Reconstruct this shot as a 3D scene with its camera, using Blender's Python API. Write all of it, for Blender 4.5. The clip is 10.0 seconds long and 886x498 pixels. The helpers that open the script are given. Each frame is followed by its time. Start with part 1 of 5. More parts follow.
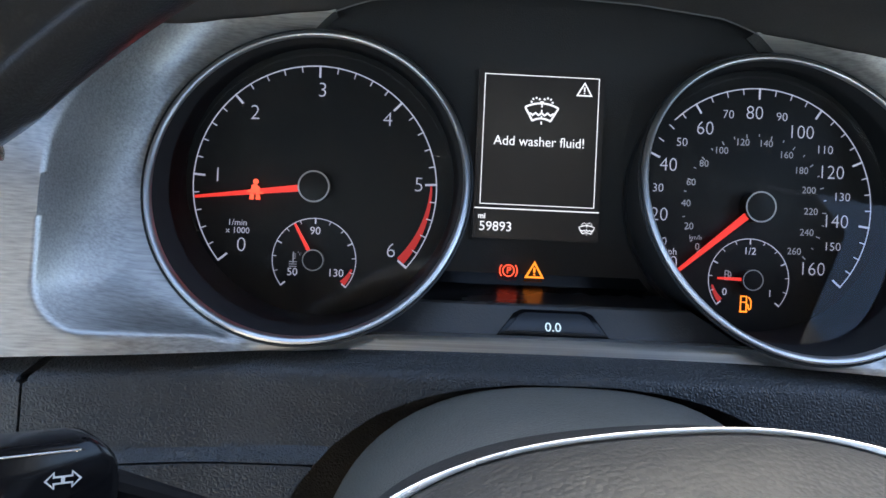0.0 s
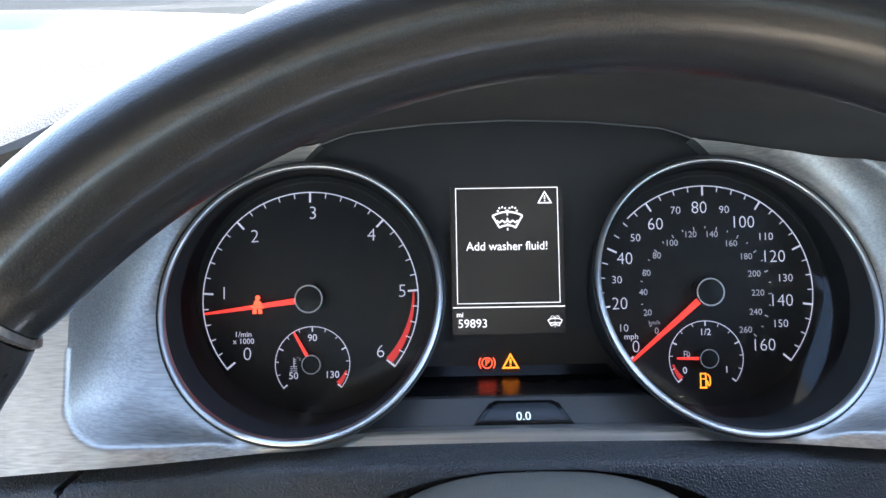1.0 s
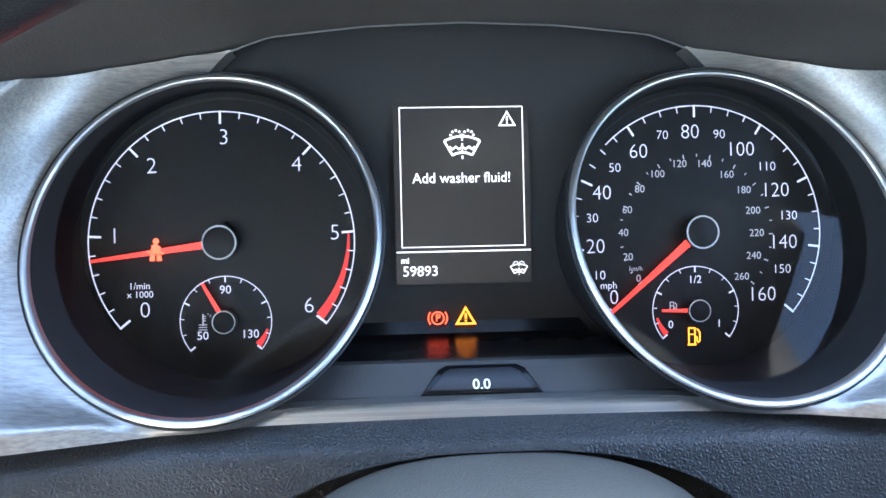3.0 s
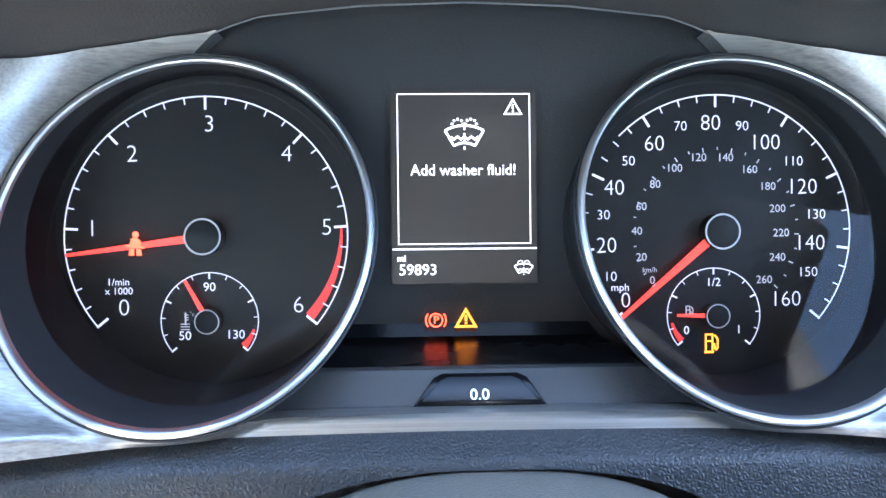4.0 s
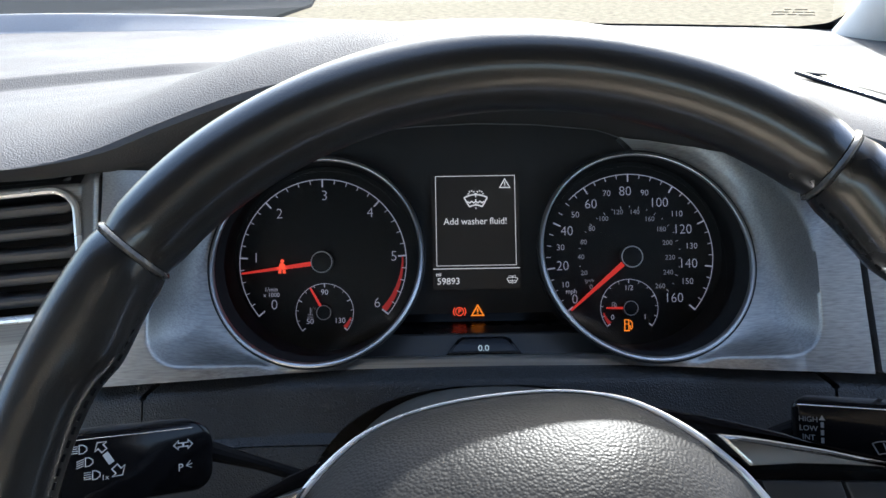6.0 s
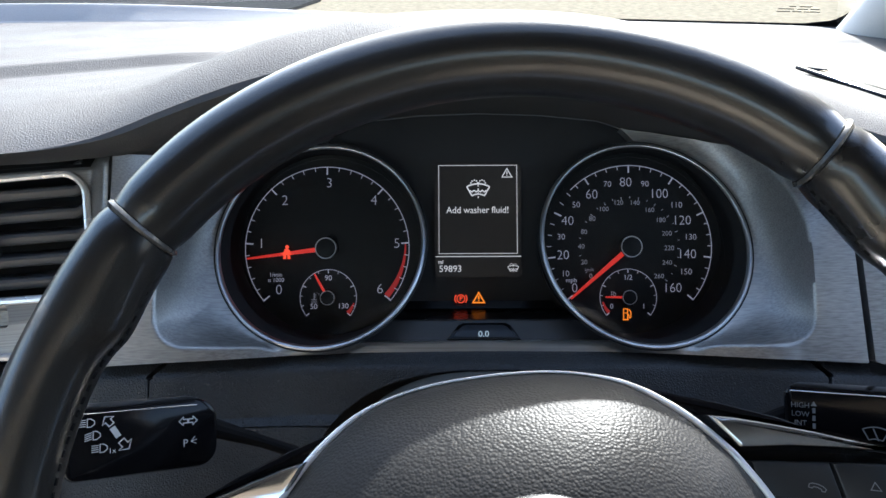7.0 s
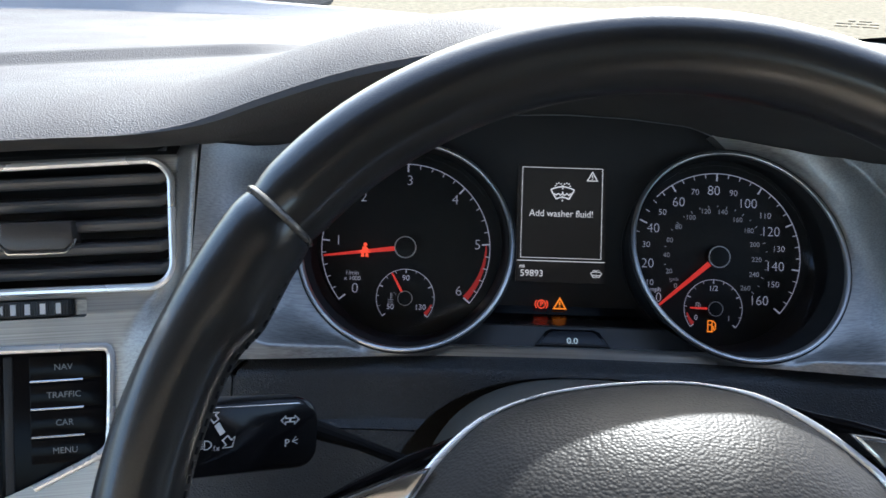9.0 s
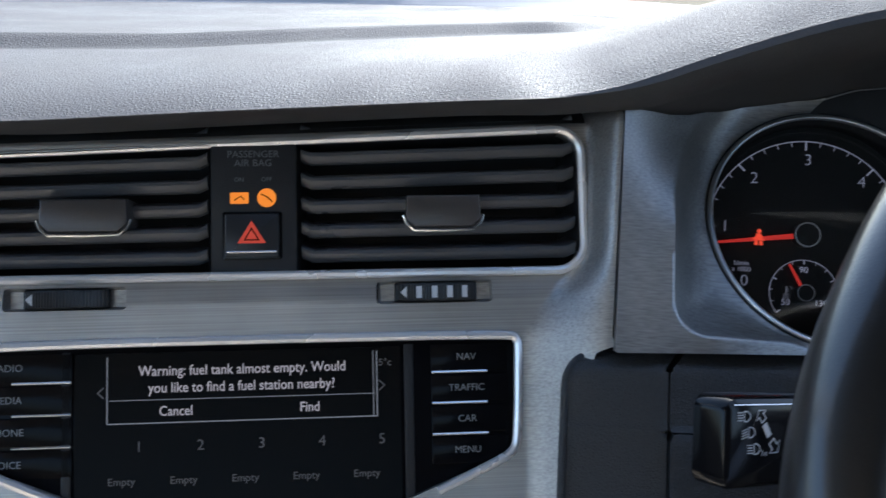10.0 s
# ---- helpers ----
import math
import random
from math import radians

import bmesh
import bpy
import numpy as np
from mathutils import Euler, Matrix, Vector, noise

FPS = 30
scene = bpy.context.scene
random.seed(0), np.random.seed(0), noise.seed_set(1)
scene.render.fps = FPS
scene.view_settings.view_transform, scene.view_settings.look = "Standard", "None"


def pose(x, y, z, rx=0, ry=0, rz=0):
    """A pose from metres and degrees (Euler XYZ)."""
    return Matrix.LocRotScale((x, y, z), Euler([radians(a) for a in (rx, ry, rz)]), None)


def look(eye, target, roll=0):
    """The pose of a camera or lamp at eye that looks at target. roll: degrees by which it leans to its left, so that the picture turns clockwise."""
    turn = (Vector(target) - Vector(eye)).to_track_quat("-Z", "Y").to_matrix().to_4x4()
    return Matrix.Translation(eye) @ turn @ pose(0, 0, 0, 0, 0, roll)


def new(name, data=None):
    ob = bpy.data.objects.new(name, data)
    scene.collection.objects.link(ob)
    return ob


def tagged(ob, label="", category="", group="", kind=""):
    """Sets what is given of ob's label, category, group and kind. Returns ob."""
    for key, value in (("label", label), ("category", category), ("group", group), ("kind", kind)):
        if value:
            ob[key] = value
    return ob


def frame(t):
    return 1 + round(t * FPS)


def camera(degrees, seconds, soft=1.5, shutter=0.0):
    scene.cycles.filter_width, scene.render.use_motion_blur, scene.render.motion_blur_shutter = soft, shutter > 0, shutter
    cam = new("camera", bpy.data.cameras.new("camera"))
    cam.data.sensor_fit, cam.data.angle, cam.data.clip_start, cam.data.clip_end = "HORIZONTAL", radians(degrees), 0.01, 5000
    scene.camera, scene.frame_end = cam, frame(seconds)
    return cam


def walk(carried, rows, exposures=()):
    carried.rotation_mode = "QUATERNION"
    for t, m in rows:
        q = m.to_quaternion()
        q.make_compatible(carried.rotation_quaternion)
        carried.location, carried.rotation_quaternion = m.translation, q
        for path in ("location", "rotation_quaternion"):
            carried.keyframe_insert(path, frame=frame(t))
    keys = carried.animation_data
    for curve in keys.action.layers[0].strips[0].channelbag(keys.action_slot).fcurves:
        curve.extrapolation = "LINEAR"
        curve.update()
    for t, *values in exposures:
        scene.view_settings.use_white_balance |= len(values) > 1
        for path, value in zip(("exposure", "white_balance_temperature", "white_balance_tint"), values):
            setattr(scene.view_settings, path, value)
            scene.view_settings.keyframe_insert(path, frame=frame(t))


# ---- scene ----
# camera and its walk, in the frame of the instrument cluster (x right, y ahead, z up the dial face)
LEAN = 24.0
DASH = pose(0, 0, 0.95, -LEAN, 0, 0)
cam = camera(56.5, 10.0, soft=1.5, shutter=0.1)
PATH = [
    (0, (-0.048, -0.319, -0.019), (0.029, 1.679, -0.035), 2.5),
    (0.5, (-0.036, -0.32, -0.013), (0.048, 1.678, -0.03), 0.8),
    (1, (-0.031, -0.358, -0.004), (-0.015, 1.637, 0.134), -1.0),
    (1.5, (-0.03, -0.36, -0.012), (0.01, 1.636, 0.102), -0.8),
    (2, (-0.027, -0.332, -0.007), (0.108, 1.663, 0.039), -1.2),
    (2.5, (-0.029, -0.319, -0.006), (0.1, 1.677, 0.03), -1.3),
    (3.8, (-0.018, -0.266, -0.001), (0.075, 1.732, -0.047), -0.8),
    (4, (-0.019, -0.277, -0.002), (0.065, 1.721, -0.023), -0.6),
    (4.5, (-0.02, -0.326, -0.006), (0.055, 1.672, 0.03), -0.2),
    (5, (-0.026, -0.364, -0.01), (0.06, 1.633, 0.047), -0.3),
    (5.5, (-0.023, -0.41, -0.01), (0.043, 1.588, 0.059), -0.8),
    (6, (-0.02, -0.461, -0.014), (-0.014, 1.537, 0.074), -1.0),
    (7.5, (-0.018, -0.468, -0.02), (-0.027, 1.531, 0.057), -0.2),
    (8, (-0.019, -0.468, -0.02), (-0.035, 1.53, 0.068), -0.1),
    (8.5, (-0.021, -0.466, -0.02), (-0.043, 1.532, 0.07), 0.4),
    (9, (-0.064, -0.456, -0.022), (-0.069, 1.541, 0.074), 1.8),
    (9.5, (-0.137, -0.439, -0.03), (-0.156, 1.557, 0.104), 2.7),
    (9.8, (-0.192, -0.427, -0.035), (-0.289, 1.565, 0.11), 3.2),
    (10, (-0.219, -0.417, -0.042), (-0.424, 1.568, 0.086), 3.2),
]
EXPOSURES = [(0.0, 3.2, 6000, 8), (0.5, 3.84, 6050, 9), (1.0, 3.75, 6000, 8), (1.5, 3.1, 6000, 8), (2.0, 3.45, 5900, 7), (2.5, 4.0, 5780, 7), (4.0, 4.72, 5550, 8), (4.5, 4.76, 5620, 9), (5.0, 4.05, 5720, 8), (5.5, 3.12, 5850, 8), (6.0, 2.25, 5900, 8), (7.5, 2.25, 5870, 8), (9.5, 2.22, 5800, 8), (10.0, 1.8, 5600, 9)]
walk(cam, [(t, DASH @ look(eye, target, roll)) for t, eye, target, roll in PATH], EXPOSURES)

# ---- light ----
SUN_EL, SUN_AZ = 34.0, 17.0     # degrees; azimuth to the right of straight ahead
world = bpy.data.worlds.new("sky")
scene.world = world
world.use_nodes = True
_n = world.node_tree.nodes
_sky = _n.new("ShaderNodeTexSky")
_sky.sky_type = "NISHITA"
_sky.sun_disc = False
_sky.sun_elevation = radians(SUN_EL)
_sky.sun_rotation = radians(SUN_AZ)
_sky.dust_density = 4.0
_bg = _n["Background"]
world.node_tree.links.new(_sky.outputs[0], _bg.inputs[0])
_bg.inputs[1].default_value = 0.15
_sun = bpy.data.lights.new("sun", "SUN")
_sun.energy = 3.6
_sun.angle = radians(0.5)
_sun.color = (1.0, 0.95, 0.87)
sun = new("sun", _sun)
_d = Vector((math.sin(radians(SUN_AZ)) * math.cos(radians(SUN_EL)), math.cos(radians(SUN_AZ)) * math.cos(radians(SUN_EL)), math.sin(radians(SUN_EL))))
sun.matrix_world = look(_d * 20, (0, 0, 0))


# ---- materials ----
def material(name, color, rough=0.5, metal=0.0, grain=0.0, grain_size=900.0, kind="noise", vary=0.12, stretch=(1, 1, 1), spec=0.5, coat=0.0, coat_rough=0.11, emit=None, power=0.0, scratch=0.0):
    m = bpy.data.materials.new(name)
    m.use_nodes = True
    nt = m.node_tree
    N, K = nt.nodes, nt.links
    p = N["Principled BSDF"]
    p.inputs["Roughness"].default_value = rough
    p.inputs["Metallic"].default_value = metal
    p.inputs["Specular IOR Level"].default_value = spec
    p.inputs["Coat Weight"].default_value = coat
    p.inputs["Coat Roughness"].default_value = coat_rough
    p.inputs["Coat IOR"].default_value = 1.6
    p.inputs["Base Color"].default_value = (*color, 1)
    if emit:
        p.inputs["Emission Color"].default_value = (*emit, 1)
        p.inputs["Emission Strength"].default_value = power
        return m
    tc = N.new("ShaderNodeTexCoord")
    mp = N.new("ShaderNodeMapping")
    mp.inputs["Scale"].default_value = stretch
    K.new(tc.outputs["Object"], mp.inputs[0])
    big = N.new("ShaderNodeTexNoise")
    big.inputs["Scale"].default_value = 14
    big.inputs["Detail"].default_value = 5
    K.new(tc.outputs["Object"], big.inputs["Vector"])
    fine = N.new("ShaderNodeTexNoise")
    fine.inputs["Scale"].default_value = grain_size
    fine.inputs["Detail"].default_value = 3
    K.new(mp.outputs[0], fine.inputs["Vector"])
    mixed = N.new("ShaderNodeMath")
    mixed.operation = "ADD"
    K.new(big.outputs["Fac"], mixed.inputs[0])
    K.new(fine.outputs["Fac"], mixed.inputs[1])
    ramp = N.new("ShaderNodeMapRange")
    ramp.inputs["From Min"].default_value = 0.6
    ramp.inputs["From Max"].default_value = 1.4
    ramp.inputs["To Min"].default_value = 1 - vary
    ramp.inputs["To Max"].default_value = 1 + vary
    K.new(mixed.outputs[0], ramp.inputs[0])
    mul = N.new("ShaderNodeMix")
    mul.data_type = "RGBA"
    mul.blend_type = "MULTIPLY"
    mul.inputs[0].default_value = 1
    mul.inputs[6].default_value = (*color, 1)
    K.new(ramp.outputs[0], mul.inputs[7])
    K.new(mul.outputs[2], p.inputs["Base Color"])
    rr = N.new("ShaderNodeMapRange")
    spread = 0.12 if kind == "brushed" else 0.35
    rr.inputs["To Min"].default_value = max(0.02, rough - spread * rough)
    rr.inputs["To Max"].default_value = min(1, rough + spread * rough)
    rr.inputs["From Min"].default_value = 0.25
    rr.inputs["From Max"].default_value = 0.75
    K.new((fine if kind == "brushed" else big).outputs["Fac"], rr.inputs[0])
    K.new(rr.outputs[0], p.inputs["Roughness"])
    if grain:
        bump = N.new("ShaderNodeBump")
        bump.inputs["Strength"].default_value = grain
        bump.inputs["Distance"].default_value = 0.0006
        if kind == "leather":
            warp = N.new("ShaderNodeTexNoise")
            warp.inputs["Scale"].default_value = grain_size * 0.6
            K.new(mp.outputs[0], warp.inputs["Vector"])
            addv = N.new("ShaderNodeVectorMath")
            addv.operation = "MULTIPLY_ADD"
            addv.inputs[1].default_value = (1.2 / grain_size,) * 3
            K.new(warp.outputs["Color"], addv.inputs[0])
            K.new(mp.outputs[0], addv.inputs[2])
            vor = N.new("ShaderNodeTexVoronoi")
            vor.feature = "DISTANCE_TO_EDGE"
            vor.inputs["Scale"].default_value = grain_size
            K.new(addv.outputs[0], vor.inputs["Vector"])
            sm = N.new("ShaderNodeMapRange")
            sm.interpolation_type = "SMOOTHSTEP"
            sm.inputs["From Max"].default_value = 0.42
            K.new(vor.outputs["Distance"], sm.inputs[0])
            K.new(sm.outputs[0], bump.inputs["Height"])
        elif kind == "pebble":
            vor = N.new("ShaderNodeTexVoronoi")
            vor.feature = "SMOOTH_F1"
            vor.inputs["Scale"].default_value = grain_size
            vor.inputs["Smoothness"].default_value = 0.35
            K.new(mp.outputs[0], vor.inputs["Vector"])
            bump.invert = True
            bump.inputs["Distance"].default_value = 0.7 / grain_size
            K.new(vor.outputs["Distance"], bump.inputs["Height"])
        else:
            K.new(fine.outputs["Fac"], bump.inputs["Height"])
        K.new(bump.outputs[0], p.inputs["Normal"])
    return m


def clear_glass(name, tint=(1, 1, 1), ior=1.45):
    """Thin clear pane: lets light through, mirrors by Fresnel."""
    m = bpy.data.materials.new(name)
    m.use_nodes = True
    N, K = m.node_tree.nodes, m.node_tree.links
    N.remove(N["Principled BSDF"])
    t, g, f, x = (N.new("ShaderNode" + k) for k in ("BsdfTransparent", "BsdfGlossy", "Fresnel", "MixShader"))
    t.inputs[0].default_value = (*tint, 1)
    g.inputs["Roughness"].default_value = 0.015
    f.inputs[0].default_value = ior
    K.new(f.outputs[0], x.inputs[0])
    K.new(t.outputs[0], x.inputs[1])
    K.new(g.outputs[0], x.inputs[2])
    K.new(x.outputs[0], N["Material Output"].inputs[0])
    return m


DASH_SOFT = material("dash soft plastic", (0.095, 0.093, 0.096), 0.8, spec=0.3, grain=0.42, grain_size=700, kind="leather", vary=0.1)
PAD = material("grained black plastic", (0.031, 0.0315, 0.033), 0.40, spec=0.42, grain=0.42, grain_size=760, kind="leather", vary=0.15)
HUB = material("grained airbag cover", (0.029, 0.028, 0.027), 0.46, spec=0.17, grain=0.27, grain_size=900, kind="pebble", vary=0.15)
LEATHER = material("worn black leather", (0.0095, 0.0092, 0.0089), 0.34, spec=0.4, coat=0.8, coat_rough=0.17, grain=0.12, grain_size=1300, kind="leather", vary=0.25)
SEAM = material("worn seam edge", (0.07, 0.068, 0.066), 0.26, vary=0.5)
POLISHED = material("polished trim", (0.66, 0.665, 0.68), 0.40, metal=1.0, vary=0.03)
STEM = material("dull black stem", (0.006, 0.006, 0.007), 0.75, vary=0.1, spec=0.12)
DEMIST = material("grey demister panel", (0.33, 0.325, 0.335), 0.6, grain=0.3, grain_size=700, vary=0.1)
TRIMLINE = material("bright trim line", (0.9, 0.9, 0.91), 0.28, metal=0.6, vary=0.03)
# shaded copy of gloss black: weak reflections, as if the driver blocked them
DULL_GLOSS = material("dulled gloss black", (0.005, 0.005, 0.006), 0.15, vary=0.1, spec=0.06)
COVER = material("column cover plastic", (0.13, 0.121, 0.105), 0.45, grain=0.25, grain_size=800, kind="leather", vary=0.12)
BRUSHED = material("brushed aluminium", (0.385, 0.383, 0.375), 0.43, metal=0.85, grain=0.09, grain_size=1400, kind="brushed", vary=0.44, stretch=(0.008, 1, 1))
WINDOW = material("smoked display window", (0.020, 0.022, 0.028), 0.3, vary=0.1, spec=0.4)
# the brown tint is a warm reflection put into the knob's colour
KNOB = material("warm-tinted grey knob", (0.062, 0.054, 0.050), 0.30, grain=0.1, grain_size=1500, vary=0.1)
RIBBED = material("ribbed black plastic", (0.02, 0.02, 0.021), 0.4, vary=0.1)
SATIN = material("satin silver", (0.66, 0.67, 0.69), 0.16, metal=0.97, vary=0.04)
CHROME = material("chrome", (0.86, 0.87, 0.88), 0.2, metal=1.0, vary=0.03)
GLOSS = material("gloss black", (0.005, 0.005, 0.006), 0.12, vary=0.1, spec=0.25)
MATTE = material("matt black plastic", (0.012, 0.012, 0.014), 0.6, grain=0.2, grain_size=1500, vary=0.12)
FASCIA_SHADE = material("black fascia shade", (0.015, 0.015, 0.016), 0.7, grain=0.3, grain_size=1100, vary=0.15)
LINING = material("hood lining grey", (0.060, 0.0585, 0.059), 0.7, grain=0.3, grain_size=1100, vary=0.15)
LEDGE = material("glossy dark ledge", (0.006, 0.006, 0.007), 0.26, vary=0.05, spec=0.25)
TUBE = material("dull black tube", (0.023, 0.023, 0.0245), 0.8, vary=0.02, spec=0.2)
FACE = material("dial face black", (0.0135, 0.0135, 0.0147), 0.5, vary=0.02, spec=0.2)
TRIMGREY = material("dark grey plastic", (0.042, 0.042, 0.044), 0.42, grain=0.15, grain_size=1400, vary=0.1)
SLAT = material("vent slat plastic", (0.080, 0.081, 0.087), 0.33, grain=0.1, grain_size=1500, vary=0.1)
BUTTON = material("control button black", (0.02, 0.021, 0.023), 0.4, grain=0.1, grain_size=1500, vary=0.1)
HEADLINER = material("headliner fabric", (0.82, 0.74, 0.62), 0.9, grain=0.3, grain_size=700, vary=0.08)
# for unseen roof parts kept dark so that they reflect dark
DARK_ROOF = material("dark roof stand-in", (0.045, 0.044, 0.042), 0.9, grain=0.3, grain_size=700, vary=0.08)
HEADER = material("darkened roof edge", (0.085, 0.082, 0.076), 0.85, grain=0.2, grain_size=800, vary=0.06)
DARK_FLOOR = material("dark floor", (0.03, 0.03, 0.03), 0.8, grain=0.3, grain_size=300, vary=0.2)
# pale tone for unseen surfaces that bounce warm light into the cabin
BOUNCE = material("beige bounce surface", (0.60, 0.52, 0.42), 0.9, grain=0.3, grain_size=300, vary=0.2)
DOORTRIM = material("door trim plastic", (0.045, 0.045, 0.047), 0.6, grain=0.3, grain_size=700, vary=0.12)
PILLAR = material("light grey pillar trim", (0.72, 0.72, 0.70), 0.75, grain=0.2, grain_size=900, vary=0.06)
FRIT = material("black glass edge print", (0.01, 0.01, 0.01), 0.3, vary=0.1)
BONNET = material("dark car paint", (0.03, 0.035, 0.045), 0.25, vary=0.06, coat=0.6)
GROUND = material("sunlit gravel", (0.200, 0.176, 0.138), 0.95, spec=0.0, grain=0.8, grain_size=9, vary=0.35)
DARK_GROUND = material("dark ground", (0.035, 0.036, 0.038), 0.95, spec=0.0, grain=0.5, grain_size=40, vary=0.2)
LENS = clear_glass("clear lens", ior=1.33)
GLASS = clear_glass("window glass", (0.86, 0.9, 0.88))
INK = material("white dial print lit", (0.5, 0.5, 0.55), 0.5, emit=(0.80, 0.78, 1.0), power=0.0470)
INK_DIM = material("grey dial print lit", (0.3, 0.3, 0.35), 0.5, emit=(0.62, 0.62, 0.72), power=0.0308)
LCD = material("white display print", (0.4, 0.4, 0.4), 0.5, emit=(1.0, 0.96, 0.96), power=0.1250)
LCD_BACK = material("display backlight", (0.004, 0.004, 0.004), 0.3, emit=(0.10, 0.09, 0.10), power=0.0083)
SCREEN_BACK = material("touch screen backlight", (0.002, 0.002, 0.002), 0.3, spec=0.06, emit=(0.06, 0.05, 0.06), power=0.0012)
LCD_BLUE = material("blue white digits", (0.4, 0.4, 0.4), 0.5, emit=(0.72, 0.92, 1.0), power=0.1053)
NEEDLE = material("red needle lit", (0.6, 0.03, 0.02), 0.4, emit=(1.0, 0.045, 0.03), power=0.0927)
RED = material("red telltale", (0.5, 0.02, 0.02), 0.4, emit=(1.0, 0.085, 0.03), power=0.2128)
REDZONE = material("red dial band", (0.45, 0.02, 0.02), 0.5, emit=(0.9, 0.05, 0.04), power=0.0433)
AMBER = material("amber telltale", (0.5, 0.2, 0.02), 0.4, emit=(1.0, 0.24, 0.015), power=0.2128)
HAZARD = material("red hazard print", (0.5, 0.04, 0.02), 0.5, emit=(0.9, 0.09, 0.04), power=0.0871)
PRINT = material("pale grey print", (0.55, 0.56, 0.58), 0.6, vary=0.05)
GLASSPRINT = material("faint glass print", (0.36, 0.32, 0.25), 0.7, vary=0.2)
PRINT_SOFT = material("soft grey print", (0.22, 0.225, 0.235), 0.6, vary=0.05)
PRINT_DIM = material("dim grey print", (0.16, 0.16, 0.17), 0.6, vary=0.05)
SCREEN_TEXT = material("screen text", (0.3, 0.3, 0.3), 0.5, emit=(1.0, 0.80, 0.78), power=0.075)
SCREEN_DIM = material("screen dim text", (0.1, 0.1, 0.1), 0.5, emit=(0.75, 0.55, 0.5), power=0.0075)
SCREEN_LINE = material("screen lines", (0.1, 0.1, 0.1), 0.5, emit=(0.7, 0.7, 0.75), power=0.0581)

# ---- frames: (across, up, out towards the driver) to the cluster's frame ----
ID4 = Matrix.Identity(4)


def axes(o, x, u, n):
    return Matrix(((x[0], u[0], n[0], o[0]), (x[1], u[1], n[1], o[1]), (x[2], u[2], n[2], o[2]), (0, 0, 0, 1)))


DIAL = axes((0, 0, 0), (1, 0, 0), (0, 0, 1), (0, -1, 0))
_tw = radians(9.7)
SPIN = 6.2
WHEEL = axes((0.0065, -0.2245, -0.1), (1, 0, 0), (0, math.sin(_tw), math.cos(_tw)), (0, -math.cos(_tw), math.sin(_tw))) @ pose(0, 0, 0, 0, 0, SPIN)
_p, _a = radians(11.0), radians(LEAN)
_X = Vector((math.cos(_p), math.sin(_p), 0))
_B = Vector((math.sin(_p), -math.cos(_p), 0))
_U = Vector((0, 0, math.cos(_a))) - math.sin(_a) * _B
_R = Matrix.Rotation(_a, 3, "X")
CONSOLE = axes((-0.2, -0.057, 0.032), _R @ _X, _R @ _U, _R @ _X.cross(_U))
STALK_L = axes((-0.121, -0.138, -0.074), (0.82, 0.572, 0), (0, 0, 1), (0.572, -0.82, 0))
STALK_R = axes((0.130, -0.128, -0.071), (0.82, -0.572, 0), (0, 0, 1), (-0.572, -0.82, 0))
BASE = {}


# ---- building helpers ----
def thing(name, base, label, category, group="", kind=""):
    """An empty at base (cluster frame) that parents its parts."""
    ob = tagged(new(name), label, category, group, kind)
    ob.empty_display_size = 0.02
    ob.matrix_basis = DASH @ Matrix.Translation(base)
    BASE[ob.name] = Vector(base)
    return ob


def part(name, bm, mat, parent, label="", smooth=True, shadow=True):
    """Links a bmesh, given in the cluster's frame, as one mesh under a thing or a part."""
    base = BASE[parent.name]
    bmesh.ops.translate(bm, verts=bm.verts, vec=-base)
    me = bpy.data.meshes.new(name)
    bm.to_mesh(me)
    bm.free()
    me.materials.append(mat)
    if smooth:
        me.shade_smooth()
        me.set_sharp_from_angle(angle=radians(26))
    ob = new(name, me)
    ob.parent = parent
    BASE[ob.name] = base
    if label:
        ob["label"] = label
    if not shadow:
        ob.visible_shadow = False
    return ob


def mesh_thing(name, bm, mat, label, category, base=(0, 0, 0), frame_m=None, kind="", group="", smooth=True):
    bmesh.ops.translate(bm, verts=bm.verts, vec=-Vector(base))
    me = bpy.data.meshes.new(name)
    bm.to_mesh(me)
    bm.free()
    me.materials.append(mat)
    if smooth:
        me.shade_smooth()
        me.set_sharp_from_angle(angle=radians(26))
    ob = tagged(new(name, me), label, category, group, kind)
    ob.matrix_basis = (DASH if frame_m is None else frame_m) @ Matrix.Translation(base)
    BASE[ob.name] = Vector(base)
    return ob


def offset(pts, d):
    """A closed outline (anticlockwise) moved inwards by d."""
    out = []
    k = len(pts)
    for i in range(k):
        a, b, c = Vector(pts[i - 1]), Vector(pts[i]), Vector(pts[(i + 1) % k])
        e1, e2 = (b - a).normalized(), (c - b).normalized()
        n1, n2 = Vector((-e1.y, e1.x)), Vector((-e2.y, e2.x))
        m = n1 + n2
        m = m / max(0.35, m.dot(n1)) if m.length > 1e-6 else n1
        out.append(tuple(b + m * d))
    return out


def prism(bm, M, pts, n0, n1, bevel=0.0, back=True):
    """An outline raised from n0 to n1 with a rounded front edge."""
    levels = [(pts, n0)]
    if bevel:
        levels += [(pts, n1 - bevel), (offset(pts, bevel * 0.3), n1 - bevel * 0.3), (offset(pts, bevel), n1)]
    else:
        levels.append((pts, n1))
    loops = [[bm.verts.new(M @ Vector((x, y, n))) for x, y in q] for q, n in levels]
    for a, b in zip(loops, loops[1:]):
        for i in range(len(a)):
            j = (i + 1) % len(a)
            bm.faces.new((a[i], a[j], b[j], b[i]))
    bm.faces.new(loops[-1])
    if back:
        bm.faces.new(loops[0][::-1])
    return bm


